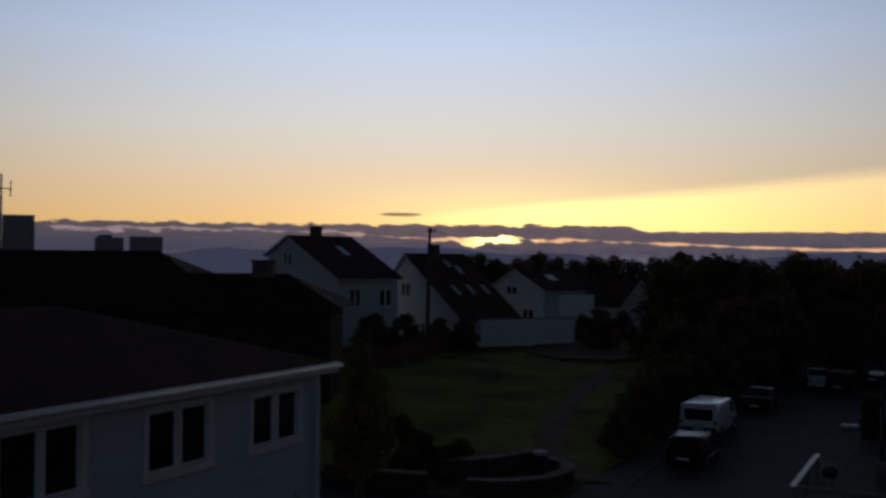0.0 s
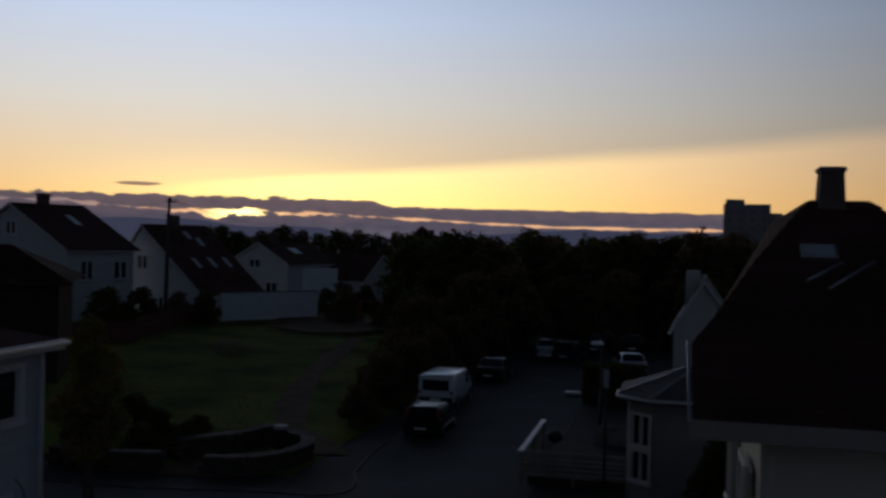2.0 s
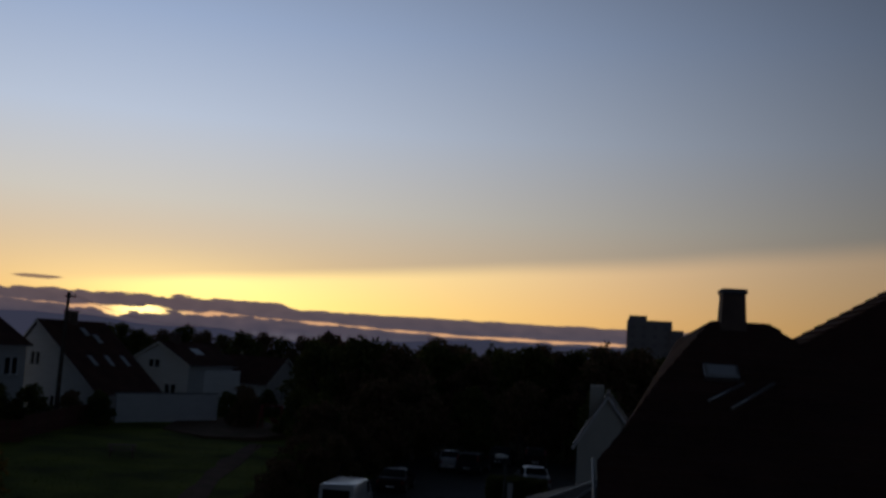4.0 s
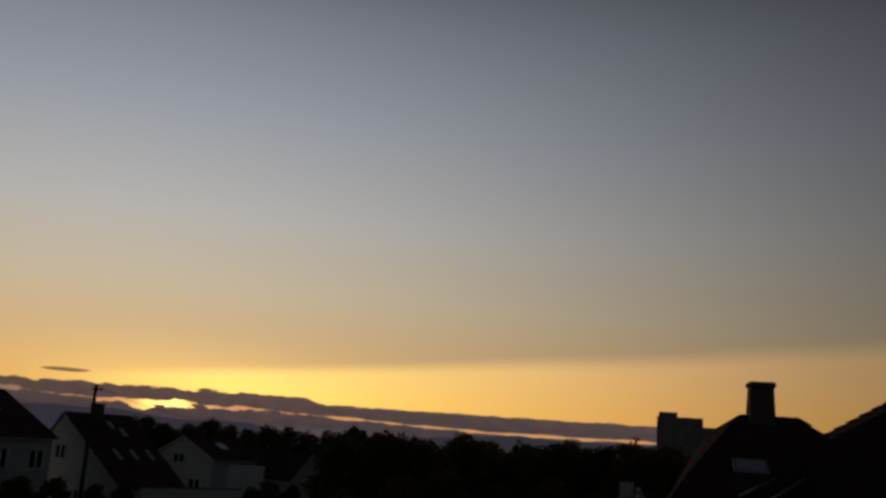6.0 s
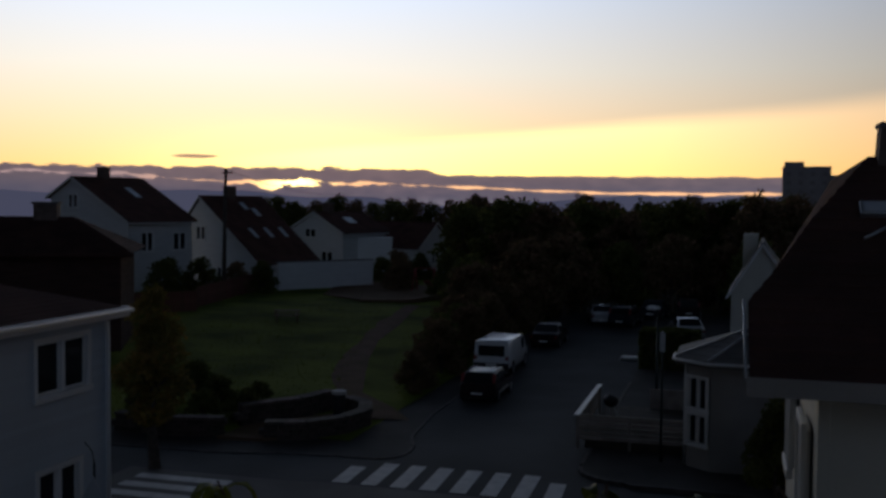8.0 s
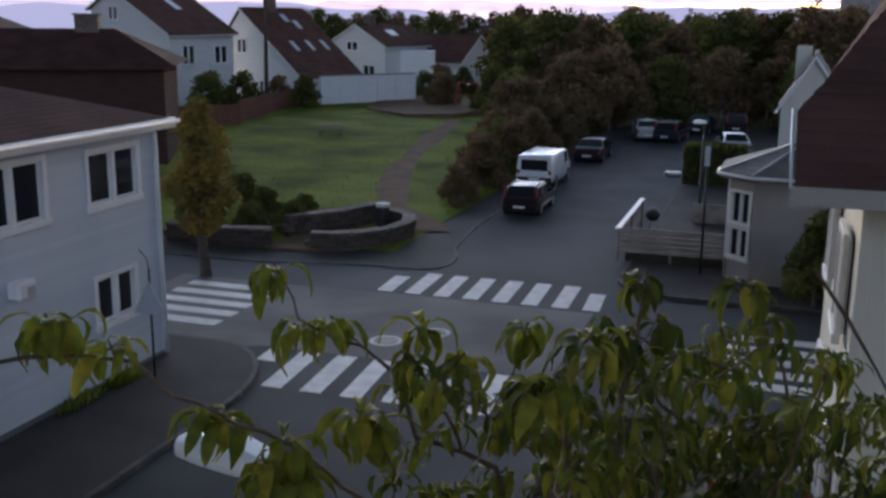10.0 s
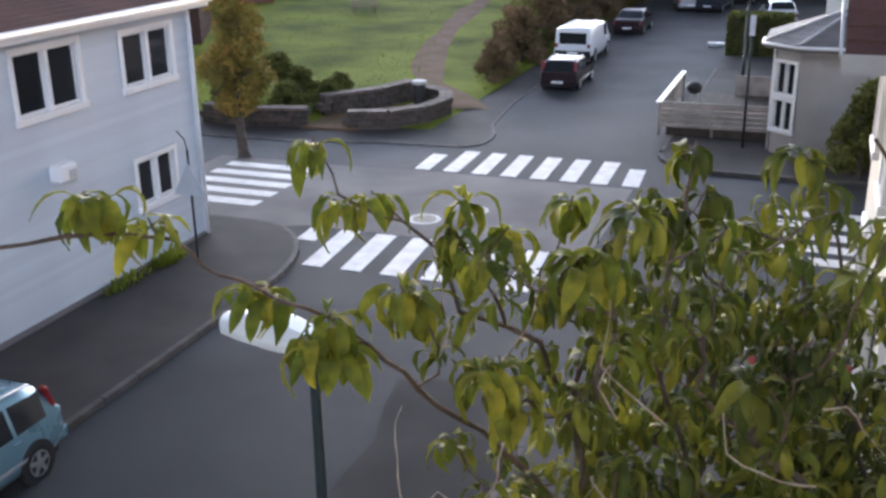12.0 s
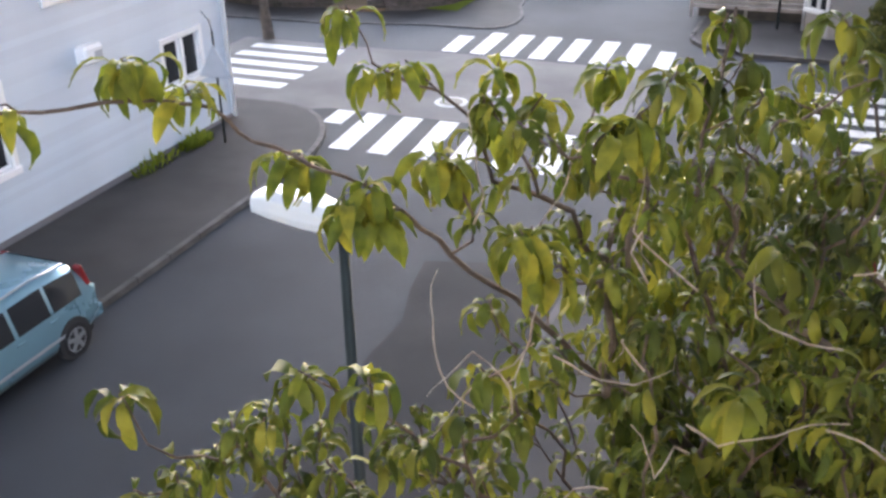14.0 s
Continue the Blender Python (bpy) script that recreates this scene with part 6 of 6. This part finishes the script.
def cherry():
    rng = random.Random(11)
    base = Vector((1.95, 3.75, 0.12))
    root = thing("cherry_tree", Matrix.Translation(base), "cherry tree with drooping yellow-green leaves and grey-brown twigs", "tree")
    # leaf rosettes: the outer sprays
    tips = [(-0.70, 2.96, 7.87, 13), (-0.64, 2.96, 7.86, 9), (-0.54, 3.05, 7.75, 7), (-0.98, 2.67, 7.83, 6), (-0.03, 3.44, 7.89, 8), (0.05, 3.30, 7.72, 6), (0.16, 3.29, 7.73, 8),
            (-0.27, 3.11, 7.50, 7), (-0.20, 3.08, 7.49, 5), (0.0, 2.80, 7.50, 12), (-0.06, 2.78, 7.44, 10), (0.05, 2.78, 7.42, 8), (0.22, 2.90, 7.54, 10), (0.29, 2.93, 7.50, 7), (0.46, 3.17, 7.74, 9), (0.60, 3.11, 7.64, 9),
            (0.49, 3.09, 7.54, 7), (0.81, 3.09, 7.74, 9), (0.81, 2.74, 7.68, 13), (0.75, 2.75, 7.65, 9), (0.44, 2.60, 7.40, 13), (0.50, 2.60, 7.34, 9), (0.57, 2.62, 7.26, 9), (1.27, 3.29, 7.84, 8),
            (1.43, 2.80, 7.94, 8), (1.16, 2.38, 7.41, 9), (0.97, 2.15, 7.09, 8), (0.93, 2.75, 7.81, 7), (-0.23, 2.45, 7.06, 12), (-0.03, 2.44, 7.03, 14), (0.31, 2.51, 6.99, 9), (-0.79, 2.62, 6.92, 8), (1.31, 3.20, 7.71, 8), (1.20, 3.22, 7.66, 8), (1.38, 3.10, 7.62, 8), (1.52, 2.84, 7.82, 7)]
    tips = [(x, y, z, n + 4) for x, y, z, n in tips]
    shown = len(tips)
    # the lower spray and the dense heart of the crown
    for _ in range(135):
        a = rng.uniform(-22, 9)
        e, d = radians(-35.3 - rng.uniform(0, 9) - max(0, -9 - a) * 0.35), rng.uniform(2.9, 3.9)
        a = radians(a)
        tips.append((d * math.sin(a) * math.cos(e), d * math.cos(a) * math.cos(e), 8.7 + d * math.sin(e), rng.randint(6, 10)))
    for _ in range(20):
        a, e, d = radians(rng.uniform(6.5, 18)), radians(rng.uniform(-28, -17.5)), rng.uniform(3.0, 3.6)
        tips.append((d * math.sin(a) * math.cos(e), d * math.cos(a) * math.cos(e), 8.7 + d * math.sin(e), rng.randint(6, 10)))
    for _ in range(44):
        a = rng.uniform(15, 34)
        e, d = radians(rng.uniform(-26, -15.8 - max(0, 19 - a) * 1.0)), rng.uniform(3.0, 3.9)
        a = radians(a)
        tips.append((d * math.sin(a) * math.cos(e), d * math.cos(a) * math.cos(e), 8.7 + d * math.sin(e), rng.randint(6, 9)))
    made = 0
    while made < 1750:
        a = rng.uniform(7.5, 38)
        top = -25 + 0.78 * (a - 7.5) if a < 18.3 else -16.6
        e = top - rng.random() ** 0.62 * (46 + top + (10 if a > 14 else -2))
        d = rng.uniform(3.0, 4.9)
        if (a < 15 and rng.random() < 0.8) or (made > 800 and a < 16):
            continue
        if made > 800:
            d = rng.uniform(3.6, 5.4)
        a, e = radians(a), radians(e)
        tips.append((d * math.sin(a) * math.cos(e), d * math.cos(a) * math.cos(e), 8.7 + d * math.sin(e), rng.randint(7, 12)))
        made += 1
    # wood: trunk and limbs, then each rosette joined to the nearest wood
    nodes, parent, stout = [], [], {}

    def add(p, q):
        nodes.append(Vector(p))
        parent.append(q)
        return len(nodes) - 1

    last = add(base, -1)
    for p in ((1.97, 3.72, 1.5), (1.9, 3.66, 3.0), (1.95, 3.6, 4.2), (1.85, 3.55, 5.2)):
        last = add(p, last)
    fork = last
    for limb in (((1.34, 2.82, 6.44), (1.19, 2.88, 6.80), (1.06, 2.91, 7.19), (1.11, 3.00, 7.43), (1.20, 3.14, 7.61), (1.29, 3.29, 7.85)),
                 ((1.00, 2.97, 6.46), (0.73, 2.96, 6.69), (0.54, 2.91, 6.92), (0.33, 2.83, 7.15), (0.16, 2.87, 7.30), (-0.01, 2.88, 7.44), (-0.19, 2.95, 7.50), (-0.34, 3.02, 7.56), (-0.47, 3.04, 7.67), (-0.60, 2.98, 7.72), (-0.82, 2.79, 7.78), (-0.97, 2.64, 7.81)),
                 ((2.2, 3.3, 6.0), (2.3, 3.0, 6.8), (2.1, 2.9, 7.4), (1.8, 3.0, 7.9)),
                 ((1.3, 3.0, 5.4), (0.7, 2.75, 5.7), (0.25, 2.65, 6.0), (-0.3, 2.75, 6.2), (-0.8, 2.75, 6.3))):
        q = fork
        for p in limb:
            a = nodes[q]
            for f in (0.34, 0.67, 1.0):
                q = add(a.lerp(Vector(p), f) + Vector((rng.uniform(-1, 1), rng.uniform(-1, 1), rng.uniform(-1, 1))) * 0.014, q)
                stout[q] = 0.0062 * rng.uniform(0.85, 1.35)
    order = sorted(range(len(tips)), key=lambda i: (Vector(tips[i][:3]) - nodes[fork]).length)
    tip_node = {}
    for i in order:
        if i > 900:
            continue
        t = Vector(tips[i][:3])
        best = min(range(1, len(nodes)), key=lambda k: (nodes[k] - t).length + 0.45 * math.hypot(nodes[k].x - t.x, nodes[k].y - t.y) + 2.2 * max(0, nodes[k].z - t.z + 0.10) + (5 if k < 4 else 0))
        a = nodes[best]
        n = max(2, int((t - a).length / 0.13))
        q = best
        sag = Vector((rng.uniform(-1, 1), rng.uniform(-1, 1), -0.6)) * 0.12 * (t - a).length
        for s in range(1, n + 1):
            f = s / n
            jit = Vector((rng.uniform(-1, 1), rng.uniform(-1, 1), rng.uniform(-1, 1))) * (0.024 if s < n else 0)
            q = add(a.lerp(t, f) + sag * (4 * f * (1 - f)) + jit, q)
        tip_node[i] = q
    weight = [0.0] * len(nodes)
    for q in tip_node.values():
        while q >= 0:
            weight[q] += 1
            q = parent[q]
    kids = {}
    for k, p in enumerate(parent):
        kids.setdefault(p, []).append(k)

    def rad(k):
        return max(stout.get(k, 0.0), min(0.15, 0.0023 * max(1, weight[k]) ** 0.56 + 0.0014))

    # each run of wood from a fork to its end is one branch
    starts, thin = [(0, -1)], 0
    rest_v, rest_f = [], []
    while starts:
        k, frm = starts.pop()
        run = [frm, k] if frm >= 0 else [k]
        while True:
            ch = kids.get(k, [])
            if not ch:
                break
            ch = sorted(ch, key=lambda c: -weight[c])
            for c in ch[1:]:
                starts.append((c, k))
            k = ch[0]
            run.append(k)
        rr = [rad(run[1]) if i == 0 and frm >= 0 else rad(x) for i, x in enumerate(run)]
        if len(run) < 2:
            continue
        big = max(rr) > 0.02
        bm = tube(bmesh.new(), [nodes[x] - base for x in run], rr, 8 if big else 5)
        thin += 0 if big else 1
        if thin > 260:
            o = len(rest_v)
            bm.verts.index_update()
            rest_v += [v.co.copy() for v in bm.verts]
            rest_f += [tuple(o + v.index for v in f.verts) for f in bm.faces]
            bm.free()
            continue
        part("trunk" if run[0] == 0 else ("limb" if big else "twig"), bm, BARK if big else (LICHEN if rng.random() < 0.05 else TWIG), root)
    me = bpy.data.meshes.new("twigs")
    me.from_pydata(rest_v, [], rest_f)
    me.materials.append(TWIG)
    part("twigs", me, None, root, "fine grey-brown twigs", kind="stuff")
    # bare pale twigs
    for k in range(16):
        a, e, d = radians(rng.uniform(5, 31)), radians(rng.uniform(-41, -24)), rng.uniform(2.7, 3.1)
        p = Vector((d * math.sin(a) * math.cos(e), d * math.cos(a) * math.cos(e), 8.7 + d * math.sin(e))) - base
        pts, dirn = [p], Vector((rng.uniform(-1, 1), rng.uniform(-0.6, 0.6), rng.uniform(-0.6, 0.8))).normalized()
        for s in range(9):
            dirn = (dirn + Vector((rng.uniform(-1, 1), rng.uniform(-1, 1), rng.uniform(-1, 1))) * (0.9 if s % 3 == 2 else 0.22)).normalized()
            pts.append(pts[-1] + dirn * 0.05)
        part("bare_twig", tube(bmesh.new(), pts, [0.0034 - 0.00024 * i + 0.0005 * (i % 2) for i in range(10)], 5), LICHEN, root, "pale bare twig")
    # leaves
    kinds = [leaf_mesh("leaf", rng.uniform(0.14, 0.2), rng.uniform(0.043, 0.057), rng.uniform(2, 38), rng.uniform(88, 118), rng.uniform(0.15, 0.5), LEAF) for _ in range(8)]
    arrays = [([v.co.copy() for v in m.vertices], [tuple(p.vertices) for p in m.polygons]) for m in kinds]
    spots = []
    for i, (x, y, z, n) in enumerate(tips):
        off = rng.uniform(0, 360)
        for k in range(n):
            turn = off + 360 * k / n + rng.uniform(-22, 22)
            tilt = rng.uniform(-10, 48)
            s = rng.uniform(0.7, 1.12) if i < shown else rng.uniform(0.4, 0.86)
            m = pose(x + rng.uniform(-0.022, 0.022), y + rng.uniform(-0.022, 0.022), z - rng.uniform(0, 0.05), 0, 0, turn) @ Matrix.Rotation(radians(tilt), 4, "Y") @ Matrix.Rotation(rng.uniform(-0.4, 0.4), 4, "X") @ Matrix.Scale(s, 4)
            spots.append((i, m, rng.randrange(8)))
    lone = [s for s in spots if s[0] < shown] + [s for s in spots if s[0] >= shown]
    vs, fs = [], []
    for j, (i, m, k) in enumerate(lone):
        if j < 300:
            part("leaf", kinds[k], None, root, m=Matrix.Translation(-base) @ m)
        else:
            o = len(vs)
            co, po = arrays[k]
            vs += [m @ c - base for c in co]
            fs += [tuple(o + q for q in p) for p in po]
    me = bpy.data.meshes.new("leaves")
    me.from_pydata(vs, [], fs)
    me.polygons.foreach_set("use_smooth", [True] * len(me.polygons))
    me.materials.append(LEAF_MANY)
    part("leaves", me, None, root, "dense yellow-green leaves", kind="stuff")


cherry()
